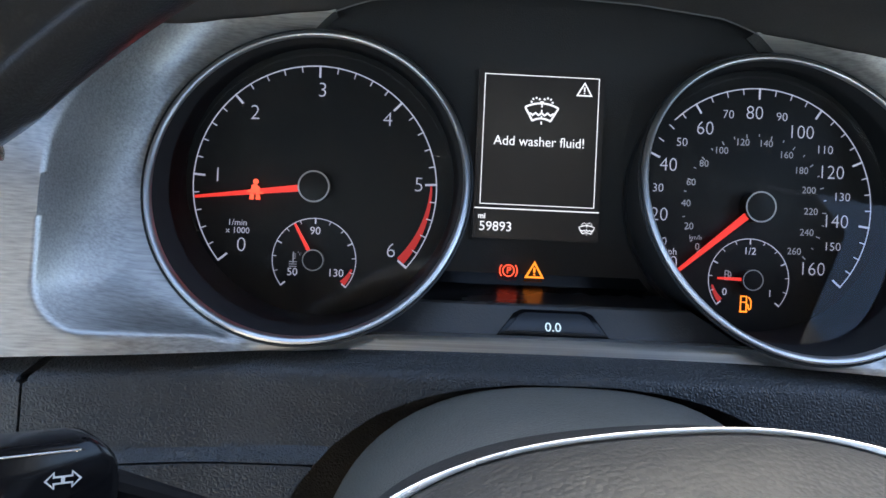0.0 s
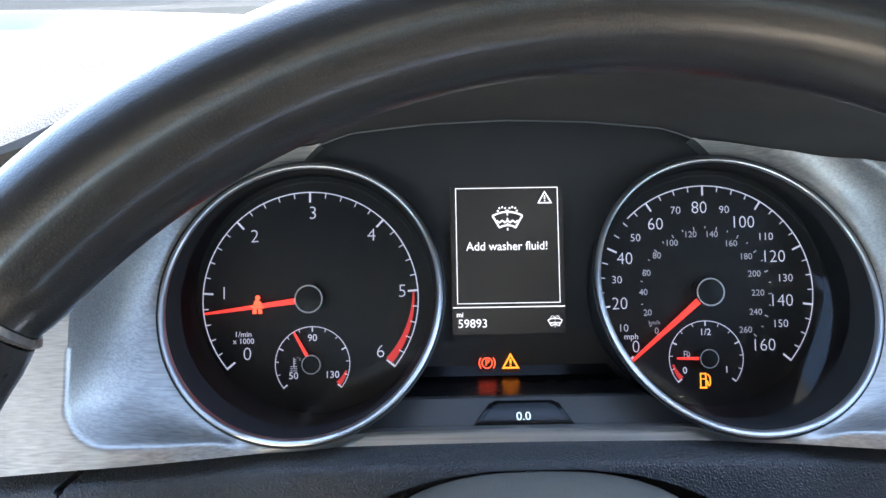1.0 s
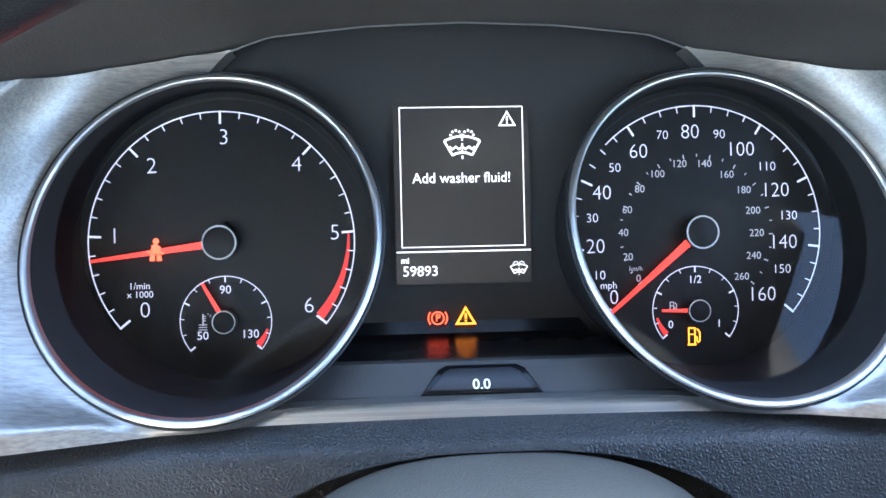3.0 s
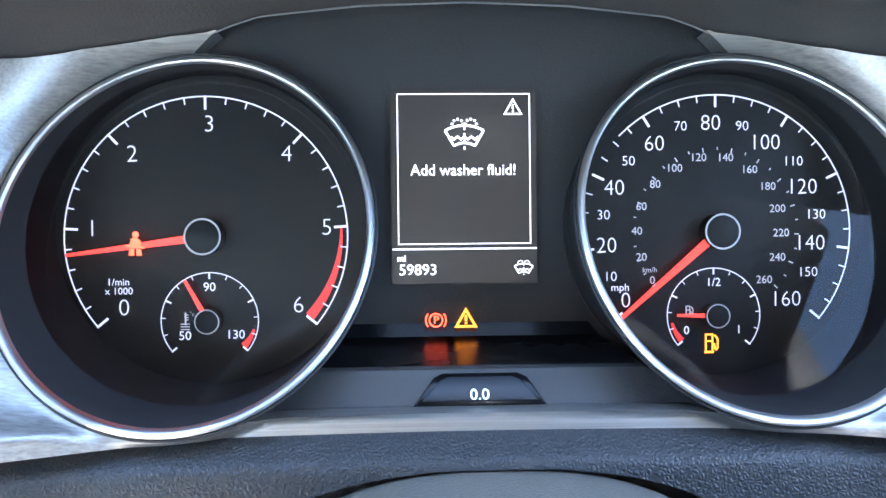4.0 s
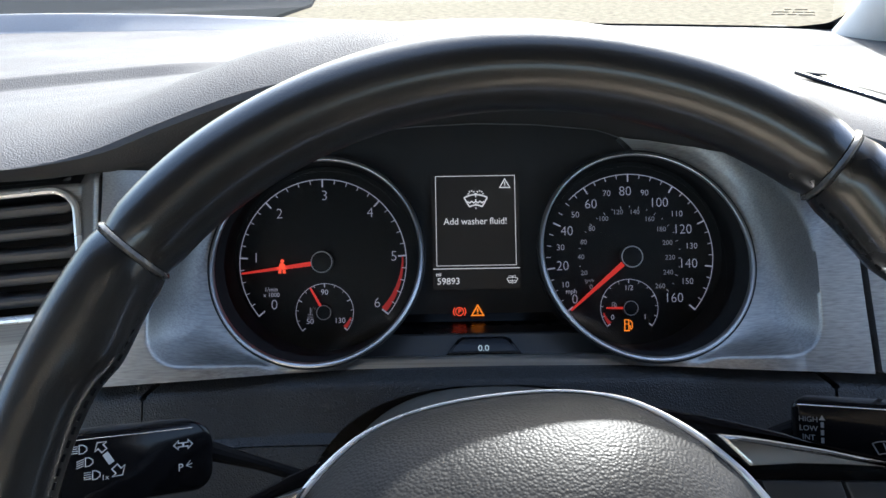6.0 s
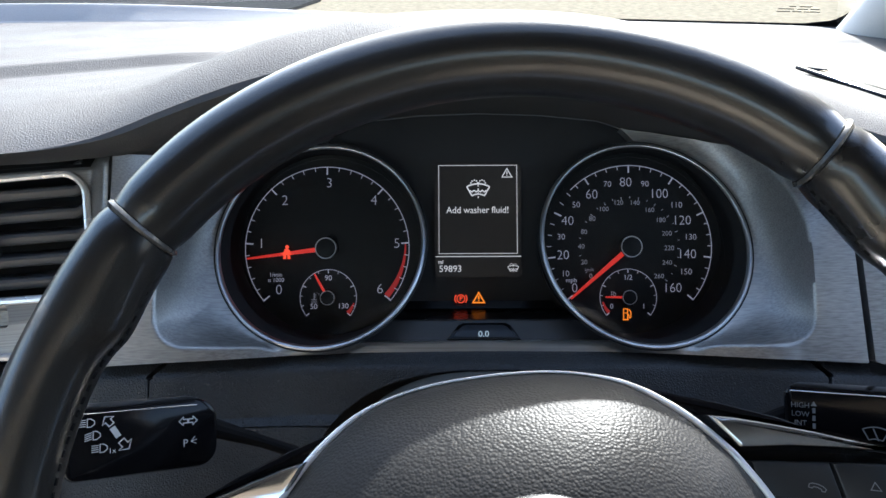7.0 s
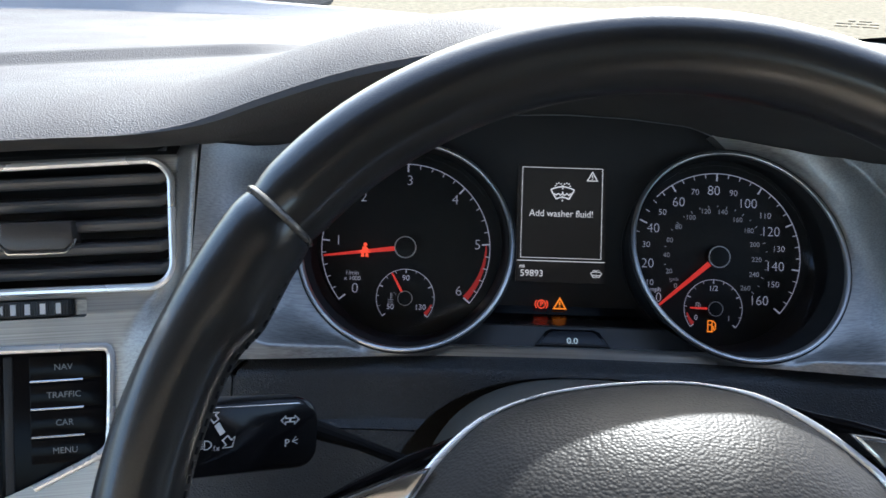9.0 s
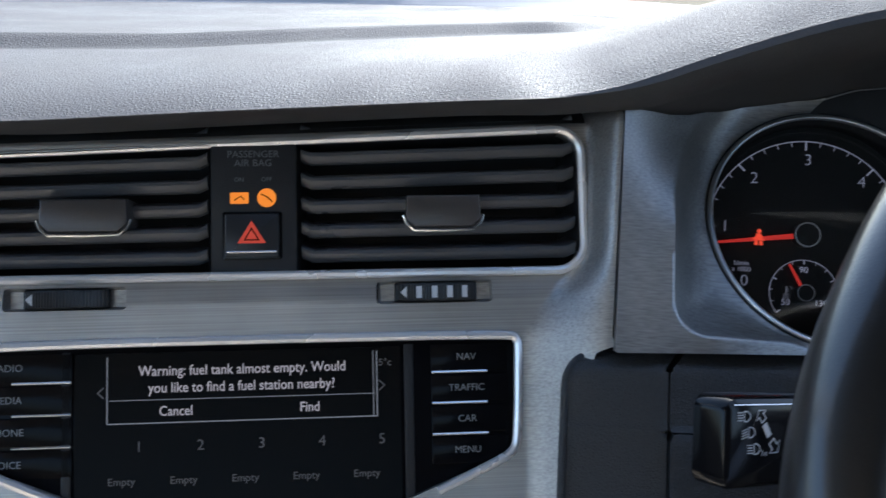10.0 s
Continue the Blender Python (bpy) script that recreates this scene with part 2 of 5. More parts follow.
def rounded(x0, y0, x1, y1, r, k=5):
    pts = []
    for cx, cy, a in ((x1 - r, y0 + r, -90), (x1 - r, y1 - r, 0), (x0 + r, y1 - r, 90), (x0 + r, y0 + r, 180)):
        for i in range(k + 1):
            t = radians(a + 90 * i / k)
            pts.append((cx + r * math.cos(t), cy + r * math.sin(t)))
    return pts


def circle(cx, cy, r, k=40):
    return [(cx + r * math.cos(2 * math.pi * i / k), cy + r * math.sin(2 * math.pi * i / k)) for i in range(k)]


def loft(bm, loops, closed=False, caps=False):
    """Faces between rows of points; closed: each row is a ring."""
    rows = [[bm.verts.new(p) for p in row] for row in loops]
    for a, b in zip(rows, rows[1:]):
        k = len(a)
        for i in range(k if closed else k - 1):
            j = (i + 1) % k
            bm.faces.new((a[i], a[j], b[j], b[i]))
    if caps and closed:
        bm.faces.new(rows[0][::-1])
        bm.faces.new(rows[-1])
    return bm


def ribbon(bm, M, pts, w, n=0.0, closed=False):
    """A flat stroke of width w along a polyline."""
    k = len(pts)
    left, right = [], []
    for i in range(k):
        b = Vector(pts[i])
        a = Vector(pts[i - 1]) if (i or closed) else b
        c = Vector(pts[(i + 1) % k]) if (i < k - 1 or closed) else b
        e1 = (b - a).normalized() if (b - a).length > 1e-9 else (c - b).normalized()
        e2 = (c - b).normalized() if (c - b).length > 1e-9 else e1
        n1, n2 = Vector((-e1.y, e1.x)), Vector((-e2.y, e2.x))
        m = n1 + n2
        m = m / max(0.5, m.dot(n1)) if m.length > 1e-6 else n1
        ww = w[i] if isinstance(w, (list, tuple)) else w
        left.append(bm.verts.new(M @ Vector((*(b + m * ww / 2), n))))
        right.append(bm.verts.new(M @ Vector((*(b - m * ww / 2), n))))
    for i in range(k if closed else k - 1):
        j = (i + 1) % k
        bm.faces.new((left[i], right[i], right[j], left[j]))
    return bm


def patch(bm, M, pts, n=0.0):
    bm.faces.new([bm.verts.new(M @ Vector((x, y, n))) for x, y in pts])
    return bm


def arc(cx, cy, r, a0, a1, k=24):
    return [(cx + r * math.cos(radians(a0 + (a1 - a0) * i / k)), cy + r * math.sin(radians(a0 + (a1 - a0) * i / k))) for i in range(k + 1)]


def text(s, M, x, y, size, n=0.0, wide=1.0, align="CENTER", bm=None, bold=0.0):
    """Flat lettering in the built-in font, centred on (x, y)."""
    cu = bpy.data.curves.new("lettering", "FONT")
    cu.body, cu.size, cu.align_x, cu.align_y, cu.resolution_u, cu.offset = s, size, align, "CENTER", 3, bold
    tmp = bpy.data.objects.new("lettering", cu)
    me = tmp.to_mesh()
    bm = bm or bmesh.new()
    vs = [bm.verts.new(M @ Vector((x + v.co.x * wide, y + v.co.y, n))) for v in me.vertices]
    for p in me.polygons:
        try:
            bm.faces.new([vs[i] for i in p.vertices])
        except ValueError:
            pass
    tmp.to_mesh_clear()
    bpy.data.objects.remove(tmp)
    bpy.data.curves.remove(cu)
    return bm


def smooth01(x, a, b):
    t = min(1.0, max(0.0, (x - a) / (b - a)))
    return t * t * (3 - 2 * t)


def sheet(M, x0, x1, y0, y1, step, sdf, height, depth=0.006):
    """The part of a grid where sdf < 0, its outline followed smoothly, raised by height and with an edge of that depth."""
    bm = bmesh.new()
    nx, ny = int(round((x1 - x0) / step)), int(round((y1 - y0) / step))
    xs = [x0 + (x1 - x0) * i / nx for i in range(nx + 1)]
    ys = [y0 + (y1 - y0) * j / ny for j in range(ny + 1)]
    f = [[sdf(x, y) for y in ys] for x in xs]
    seen = {}

    def vert(key, x, y):
        if key not in seen:
            seen[key] = bm.verts.new(M @ Vector((x, y, height(x, y))))
        return seen[key]

    for i in range(nx):
        for j in range(ny):
            ring = ((i, j), (i + 1, j), (i + 1, j + 1), (i, j + 1))
            vals = [f[a][b] for a, b in ring]
            if min(vals) >= 0:
                continue
            poly = []
            for k in range(4):
                (a, b), (c, d) = ring[k], ring[(k + 1) % 4]
                va, vb = f[a][b], f[c][d]
                if va < 0:
                    poly.append(vert((a, b), xs[a], ys[b]))
                if (va < 0) != (vb < 0):
                    t = va / (va - vb)
                    key = ("e", *min((a, b), (c, d)), *max((a, b), (c, d)))
                    poly.append(vert(key, xs[a] + (xs[c] - xs[a]) * t, ys[b] + (ys[d] - ys[b]) * t))
            if len(poly) >= 3:
                bm.faces.new(poly)
    edge = [e for e in bm.edges if e.is_boundary]
    out = (M.to_3x3() @ Vector((0, 0, -depth)))
    made = bmesh.ops.extrude_edge_only(bm, edges=edge)
    bmesh.ops.translate(bm, verts=[v for v in made["geom"] if isinstance(v, bmesh.types.BMVert)], vec=out)
    bmesh.ops.recalc_face_normals(bm, faces=bm.faces)
    return bm


def box_sdf(x, y, x0, y0, x1, y1, r):
    qx = abs(x - (x0 + x1) / 2) - (x1 - x0) / 2 + r
    qy = abs(y - (y0 + y1) / 2) - (y1 - y0) / 2 + r
    return math.hypot(max(qx, 0), max(qy, 0)) + min(max(qx, qy), 0) - r


def tube(bm, pts, r, k=10, closed=False):
    """A round bar along points; r may be a list."""
    rows = []
    m = len(pts)
    s = None
    for i, p in enumerate(pts):
        p = Vector(p)
        a = Vector(pts[i - 1]) if (i or closed) else p
        c = Vector(pts[(i + 1) % m]) if (i < m - 1 or closed) else p
        t = (c - a).normalized()
        if s is None:
            s = min((Vector((1, 0, 0)), Vector((0, 1, 0)), Vector((0, 0, 1))), key=lambda e: abs(e.dot(t))).cross(t)
        s = (s - t * s.dot(t)).normalized()
        q = s.cross(t)
        rr = r[i] if isinstance(r, (list, tuple)) else r
        rows.append([p + (s * math.cos(2 * math.pi * j / k) + q * math.sin(2 * math.pi * j / k)) * rr for j in range(k)])
    if closed:
        rows.append(rows[0])
    loft(bm, rows, closed=True, caps=not closed)
    bmesh.ops.remove_doubles(bm, verts=bm.verts, dist=1e-7)
    return bm


def interp(table, x):
    if x <= table[0][0]:
        return table[0][1]
    for (a, va), (b, vb) in zip(table, table[1:]):
        if x <= b:
            t = (x - a) / (b - a)
            return va + (vb - va) * t
    return table[-1][1]

# ---- the car's shell and the ground outside (level frame) ----
CX = -0.36                                   # the car's middle


def slab(pts, z0, z1):
    return prism(bmesh.new(), ID4, pts, z0, z1)


bm = bmesh.new()
rows = []
for i in range(41):
    y = -60 + 260 * (i / 40) ** 2
    rows.append([Vector((x, y, 0.02 * math.sin(x * 0.7) * math.cos(y * 0.31))) for x in [-120 + 6 * k for k in range(41)]])
loft(bm, rows)
bmesh.ops.recalc_face_normals(bm, faces=bm.faces)
mesh_thing("ground", bm, GROUND, "sunlit pale brown gravel ground in front of the car", "ground", frame_m=ID4, kind="structure")


# darker flat patch on the left, beyond the gravel
mesh_thing("road", slab([(-60, 6.5), (-2.7, 6.5), (-2.3, 9.5), (-1.9, 12.5), (-6, 60), (-60, 60)], 0.0, 0.045), DARK_GROUND, "dark ground patch beyond the gravel", "road", frame_m=ID4, kind="structure")


def screen_base(x):
    return 0.55 - 0.24 * (x - CX) ** 2


def windscreen():
    bm = bmesh.new()
    rows = []
    for j in range(13):
        t = 1.2 * j / 12
        rows.append([Vector((x, screen_base(x) - 0.70 * t, 1.018 + 0.40 * t + 0.035 * math.sin(math.pi * t))) for x in [CX - 0.74 * (1 - 0.12 * t) + 1.48 * (1 - 0.12 * t) * k / 24 for k in range(25)]])
    loft(bm, rows)
    ob = mesh_thing("windscreen", bm, GLASS, "clear raked windscreen above the dashboard", "window", frame_m=ID4, kind="structure")
    ob.visible_shadow = False
    bm = bmesh.new()
    xs = [CX - 0.735 + 1.47 * k / 48 for k in range(49)]
    lo, hi = [], []
    for x in xs:
        w = 0.0035 + 0.006 * smooth01(abs(x - CX), 0.70, 0.735)
        lo.append(Vector((x, screen_base(x) - 0.001, 1.0205)))
        hi.append(Vector((x, screen_base(x) - 0.001 - 1.75 * w * 0.9, 1.0205 + w)))
    loft(bm, [lo, hi])
    inner = [(0.28, 0.006), (0.335, 0.008), (0.354, 0.012), (0.367, 0.024), (0.376, 0.046), (0.385, 0.074), (0.394, 0.11)]
    outer = [(0.28, 0.0), (0.345, 0.0), (0.372, 0.0), (0.378, 0.012), (0.384, 0.040), (0.392, 0.070), (0.40, 0.11)]
    loft(bm, [[Vector((x, screen_base(x) - 0.70 * t - 0.002, 1.018 + 0.40 * t + 0.035 * math.sin(math.pi * t))) for x, t in line] for line in (outer, inner)])
    part("edge_print", bm, FRIT, ob, "black printed band along the glass edge")
    # small maker's print: plain bars
    bm = bmesh.new()
    x0 = 0.311
    for cells, dz in (((0.0, 0.012, 0.014, 0.022, 0.024, 0.038), 0.0), ((0.0, 0.014, 0.017, 0.026, 0.028, 0.036), 0.0028), ((0.008, 0.014, 0.017, 0.028), 0.0056)):
        for c0, c1 in zip(cells[::2], cells[1::2]):
            quad = []
            for x, d in ((x0 + c0, dz), (x0 + c1, dz), (x0 + c1, dz + 0.0012), (x0 + c0, dz + 0.0012)):
                d += 0.0185
                quad.append(bm.verts.new((x, screen_base(x) - 1.37 * d - 0.002, 1.018 + d)))
            bm.faces.new(quad)
    part("maker_print", bm, GLASSPRINT, ob, "small unreadable grey print")
    return ob


windscreen()


def pillar(side):
    bm = bmesh.new()
    rows = []
    for j in range(31):
        t = 1.18 * (j / 30) ** 1.5
        x = CX + side * (0.755 - 0.08 * t)
        y = screen_base(CX + 0.74) + 0.03 - 0.72 * t
        z = 0.985 + 0.45 * t + 0.035 * math.sin(math.pi * t)
        w = (0.055 - 0.012 * t) * (1 + 0.5 * math.exp(-t / 0.05))
        ring = []
        for k in range(32):
            a = 2 * math.pi * k / 32
            ring.append(Vector((x + side * 0.02 + w * math.cos(a) * 0.8, y - 0.03 + w * math.sin(a), z)))
        rows.append(ring)
    loft(bm, rows, closed=True, caps=True)
    bmesh.ops.recalc_face_normals(bm, faces=bm.faces)
    mesh_thing("pillar", bm, PILLAR, "light grey windscreen pillar trim beside the glass", "pillar", frame_m=ID4, kind="structure")


pillar(1)
pillar(-1)
# unseen roof, doors, walls and floor close the cabin; tones and gaps shape reflections
mesh_thing("ceiling", slab(rounded(CX - 0.66, -2.24, CX + 0.66, -0.992, 0.01), 1.46, 1.49), HEADLINER, "pale cream fabric headliner", "ceiling", frame_m=ID4, kind="structure")
# unseen panel, added so the instrument trim reflects a dark roof
mesh_thing("ceiling", slab(rounded(CX - 0.66, -0.99, CX + 0.66, -0.432, 0.01), 1.455, 1.49), DARK_ROOF, "added dark roof panel over the front seats, unseen", "ceiling", frame_m=ID4, kind="structure")
# unseen strip, darkened to keep its reflection off the dial lenses
mesh_thing("roof_header", slab(rounded(CX - 0.66, -0.43, CX + 0.66, -0.27, 0.02), 1.455, 1.49), HEADER, "unseen roof edge above the windscreen, darkened for reflections", "trim", frame_m=ID4, kind="structure")
# the two beige floors are added reflectors, raised to bounce sunlight
mesh_thing("floor", slab(rounded(CX - 0.78, -2.2, -0.22, 0.62, 0.02), 0.24, 0.46), BOUNCE, "raised beige passenger floor, an unseen light reflector", "floor", frame_m=ID4, kind="structure")
mesh_thing("floor", slab(rounded(-0.218, -2.2, CX + 0.78, -0.502, 0.02), 0.24, 0.46), BOUNCE, "beige floor behind the driver, added as a light reflector", "floor", frame_m=ID4, kind="structure")
# unseen floor, kept dark so the wheel rim reflects nothing bright below
mesh_thing("floor", slab(rounded(-0.218, -0.5, CX + 0.78, 0.62, 0.02), 0.24, 0.28), DARK_FLOOR, "unseen driver footwell floor, kept dark for reflections", "floor", frame_m=ID4, kind="structure")
for side in (1, -1):
    x = CX + side * 0.79
    mesh_thing("door", slab(rounded(x - 0.03, -2.2, x + 0.03, 0.24, 0.02), 0.25, 0.98 if side > 0 else 0.94), DOORTRIM, "black plastic door trim below the side window", "door", frame_m=ID4, kind="structure")
    # the right rail is dark only to keep its reflection off the speedometer
    mesh_thing("trim", slab(rounded(x - 0.06 - side * 0.08, -2.1, x + 0.03 - side * 0.08, -0.27, 0.02), 1.34 if side > 0 else 1.41, 1.48), DARK_ROOF if side > 0 else HEADLINER, "plain unseen roof rail", "trim", frame_m=ID4, kind="structure")
    # the right post is widened forwards to shape reflections in the dials and trim
    mesh_thing("door_post", slab(rounded(x - 0.04 - side * 0.04, -0.74 if side > 0 else -0.95, x + 0.03 - side * 0.04, -0.46 if side > 0 else -0.85, 0.02), 0.95, 1.46), DOORTRIM if side > 0 else HEADLINER, "plain unseen door post", "pillar", frame_m=ID4, kind="structure")
# unseen wall, added to block the side light a driver would block
mesh_thing("wall_right", slab(rounded(CX + 0.72, -2.18, CX + 0.78, -0.745, 0.02), 0.97, 1.46), DOORTRIM, "added dark wall behind the driver door, blocking light", "wall", frame_m=ID4, kind="structure")
# unseen rear wall, kept pale to bounce light forwards
mesh_thing("wall_rear", slab(rounded(CX - 0.78, -2.24, CX + 0.78, -2.18, 0.02), 0.25, 0.98), BOUNCE, "unseen beige rear wall below the rear opening, a light reflector", "wall", frame_m=ID4, kind="structure")
mesh_thing("bulkhead", slab(rounded(CX - 0.78, 0.60, CX + 0.78, 0.64, 0.01), 0.25, 1.0), MATTE, "black front bulkhead under the windscreen", "wall", frame_m=ID4, kind="structure")
bm = bmesh.new()
loft(bm, [[Vector((x, y, 1.0 - 0.11 * t - 0.10 * (x - CX) ** 2 - 0.16 * t * t)) for x in [CX - 0.72 + 0.06 * k for k in range(25)]] for t, y in [(j / 10, 0.66 + 0.95 * j / 10) for j in range(11)]])
bmesh.ops.recalc_face_normals(bm, faces=bm.faces)
mesh_thing("bonnet", bm, BONNET, "dark painted bonnet beyond the windscreen", "car body", frame_m=ID4, kind="structure")

# ---- dashboard top with the instrument hood ----
LIP = [(-1.1, 0.02), (-0.6, 0.01), (-0.42, 0.0185), (-0.34, 0.0290), (-0.25, 0.0400), (-0.205, 0.0462), (-0.183, 0.0510), (-0.154, 0.0612), (-0.11, 0.0745), (-0.08, 0.0808), (-0.05, 0.0850), (-0.02, 0.0868),
       (0.02, 0.0868), (0.05, 0.0850), (0.08, 0.0808), (0.11, 0.0745), (0.154, 0.0612), (0.183, 0.0510), (0.22, 0.045), (0.40, 0.035)]
LIP_Y = [(-1.1, -0.06), (-0.56, -0.15), (-0.19, -0.079), (-0.12, -0.095), (-0.05, -0.101), (0.05, -0.101), (0.12, -0.095), (0.19, -0.079), (0.40, -0.05)]
SIN_L, COS_L = math.sin(radians(LEAN)), math.cos(radians(LEAN))


LINE_TOP = [(0.0, 0.0745), (0.033, 0.0735), (0.066, 0.0706), (0.0745, 0.0681), (0.0825, 0.0650), (0.095, 0.0635), (0.12, 0.0585), (0.14, 0.0515), (0.15, 0.0475), (0.16, 0.0450), (0.18, 0.0435)]


def lip_at(x):
    w = (0.25, 0.5, 0.25)
    return sum(a * interp(LIP, x + d) for a, d in zip(w, (-0.012, 0, 0.012))), sum(a * interp(LIP_Y, x + d) for a, d in zip(w, (-0.02, 0, 0.02)))


def dash_end(x):
    return 0.9135 * screen_base(x) - 0.0293


def dash_point(x, dy, lift=0.0):
    """A point of the dashboard top, dy behind its front lip."""
    zl, yl = lip_at(x)
    roll = 0.011 * (1 - math.exp(-dy / 0.022))
    far = smooth01(dy, 0.03, 0.34)
    h = (zl * COS_L - yl * SIN_L + roll) * (1 - far) + 0.072 * far
    ridge = 0.146 + (x + 0.155) * 0.5
    fade = smooth01(-0.12 - x, 0, 0.10)
    h += 0.0070 * smooth01(yl + dy - ridge, 0, 0.008) * fade * (1 - smooth01(dy, 0.3, 0.45)) + lift
    y = yl + dy
    return Vector((x, y, h / COS_L + y * SIN_L / COS_L))


def dash_surface():
    bm = bmesh.new()
    rows = []
    for i in range(151):
        x = -1.08 + 1.475 * i / 150
        zl, yl = lip_at(x)
        hood = smooth01(0.20 - abs(x), 0, 0.06)
        a = Vector((x, yl + 0.085, zl - 0.019))
        if abs(x) < 0.2:
            zt = interp(LINE_TOP, abs(x))
            b = Vector((x, -plate_n(x, zt) + 0.004, zt + 0.001))
            a = a.lerp(b, smooth01(0.2 - abs(x), 0, 0.018))
        low = smooth01(-x, 0.165, 0.200)                # the lip is thin over the console
        a.z += 0.031 * low * (1 - smooth01(0.2 - abs(x), 0, 0.018))
        thin = 1 - 0.5 * smooth01(-x, 0.19, 0.26)
        thin *= 1 - 0.45 * low
        c = Vector((x, yl + 0.015, zl - 0.0115 * thin))
        row = [a, a.lerp(c, 0.5) + Vector((0, 0, 0.004 * hood)), c, Vector((x, yl + 0.003, zl - 0.009 * thin)),
               Vector((x, yl - 0.0025, zl - 0.0055 * thin)), Vector((x, yl - 0.002, zl - 0.002)), Vector((x, yl + 0.001, zl + 0.001))]
        for k in range(150):
            t = k / 149
            row.append(dash_point(x, 0.006 + (dash_end(x) - yl - 0.006) * t ** 1.15))
        rows.append(row)
    lining = loft(bmesh.new(), [row[:6] for row in rows])
    loft(bm, [row[5:] for row in rows])
    for b in (bm, lining):
        bmesh.ops.recalc_face_normals(b, faces=b.faces)
    return bm, lining


# ---- brushed trim plate round the instruments ----
RINGS = ((-0.0838, 0.0024), (0.0862, 0.0024))


def tilt(y):
    """Height of the bezel rings' slanted plane over the dial faces."""
    return 0.037 - 0.46 * y


def bottom_edge(x):
    """Lower edge of the trim plate, bowed down towards its ends."""
    return -0.0541 - 0.0032 * min(1.6, (x / 0.155) ** 2)


def plate_n(x, y):
    inner = tilt(y)
    outer = 0.049 + 0.021 * smooth01(abs(x), 0.06, 0.15) - 0.10 * y
    outer += 0.12 * (max(abs(x), 0.15) - 0.165) + 0.8 * max(0.0, y + 0.01) ** 2
    outer += (0.035 - 0.28 * y - outer) * smooth01(y, -0.01, 0.042) * (1 - smooth01(abs(x), 0.115, 0.19))
    if y < 0.0024:
        b = max(0.0, -box_sdf(x, y, -0.1588, -0.0503, 0.1588, 0.16, 0.015))
    else:
        b = max(0.0, 0.0750 - math.hypot(max(0.0, abs(x) - 0.0838), y - 0.0024))
    a = max(0.0, min(math.hypot(x - cx, y - cy) for cx, cy in RINGS) - 0.0553)
    g = (a / (a + b + 1e-6)) ** (2.4 - 1.0 * smooth01(y, -0.02, 0.02)) if b else 1.0
    return inner - 0.0006 + (outer - inner + 0.0006) * g * smooth01(a, 0, 0.004)


def plate_sdf(x, y):
    top = 0.0765 - 0.9 * x * x - 25 * max(0.0, abs(x) - 0.066) ** 2
    hole = max(y - top, -0.0492 - y, abs(x) - 0.0875)
    for cx, cy in RINGS:
        hole = min(hole, math.hypot(x - cx, y - cy) - 0.0548)
    edge = max(abs(x) - (0.1775 - 0.05 * y if x > 0 else 0.1814 - 0.01 * y), bottom_edge(x) - y, y - interp(LINE_TOP, abs(x)) - 0.0005)
    return max(edge, -hole)


top_bm, lining_bm = dash_surface()
dash_top = mesh_thing("dashboard_top", top_bm, DASH_SOFT, "soft grained dark dashboard top with an instrument hood", "dashboard", base=(-0.2, 0.0, 0.06), kind="structure")
part("hood_lining", lining_bm, LINING, dash_top, "dark grey lining under the dashboard lip")
bm = bmesh.new()
rows = []
for i in range(61):
    x = -1.0 + 1.08 * i / 60
    e = dash_end(x) - lip_at(x)[1]
    h = 0.0015 + 0.0175 * smooth01(-x, -0.15, 0.5)
    rows.append([dash_point(x, e - b, a * h - 0.001) for b, a in ((0.052, 0.0), (0.046, 0.12), (0.038, 0.85), (0.035, 1.0), (0.031, 1.0), (0.030, 0.9), (0.029, 0.0))])
loft(bm, rows)
bmesh.ops.recalc_face_normals(bm, faces=bm.faces)
part("demister_panel", bm, DEMIST, dash_top, "grey demister panel along the windscreen")
trim_plate = mesh_thing("trim_plate", sheet(DIAL, -0.19, 0.19, -0.06, 0.08, 0.0010, plate_sdf, plate_n, 0.010), BRUSHED, "brushed aluminium trim plate round the instrument cluster", "trim panel", base=(0, -0.04, -0.05))
trim_plate.data.set_sharp_from_angle(angle=radians(60))


edge = [DIAL @ Vector((x, interp(LINE_TOP, abs(x)) - 0.0004, plate_n(x, interp(LINE_TOP, abs(x))) - 0.0005)) for x in [-0.0835 + 0.167 * i / 60 for i in range(61)]]
part("edge_line", tube(bmesh.new(), edge, 0.00030, 6), PRINT_DIM, trim_plate, "thin bright line along the instrument opening")


def side_plate():
    def sdf(x, y):
        return max(-(x - (0.1808 - 0.05 * y)), x - 0.335, bottom_edge(x) - y, y - 0.055)
    return sheet(DIAL, 0.175, 0.34, -0.06, 0.06, 0.003, sdf, lambda x, y: 0.0715 - 0.10 * y + 0.15 * (x - 0.18) + 0.8 * max(0.0, y + 0.01) ** 2, 0.010)


mesh_thing("trim_plate", side_plate(), BRUSHED, "brushed aluminium trim plate beside the instruments", "trim panel", base=(0.25, -0.06, -0.05))

# ---- knee panel of grained black plastic, in three lengths ----
KNEE = [(-0.0030, 0.042), (0.0004, 0.0540), (0.0030, 0.0574), (0.0042, 0.0590), (0.0050, 0.0600), (0.0056, 0.0606), (0.0062, 0.0611), (0.0070, 0.0615), (0.0080, 0.0618), (0.0092, 0.0620), (0.0290, 0.0635), (0.0310, 0.0655), (0.0330, 0.0668), (0.053, 0.069), (0.093, 0.075), (0.18, 0.092)]


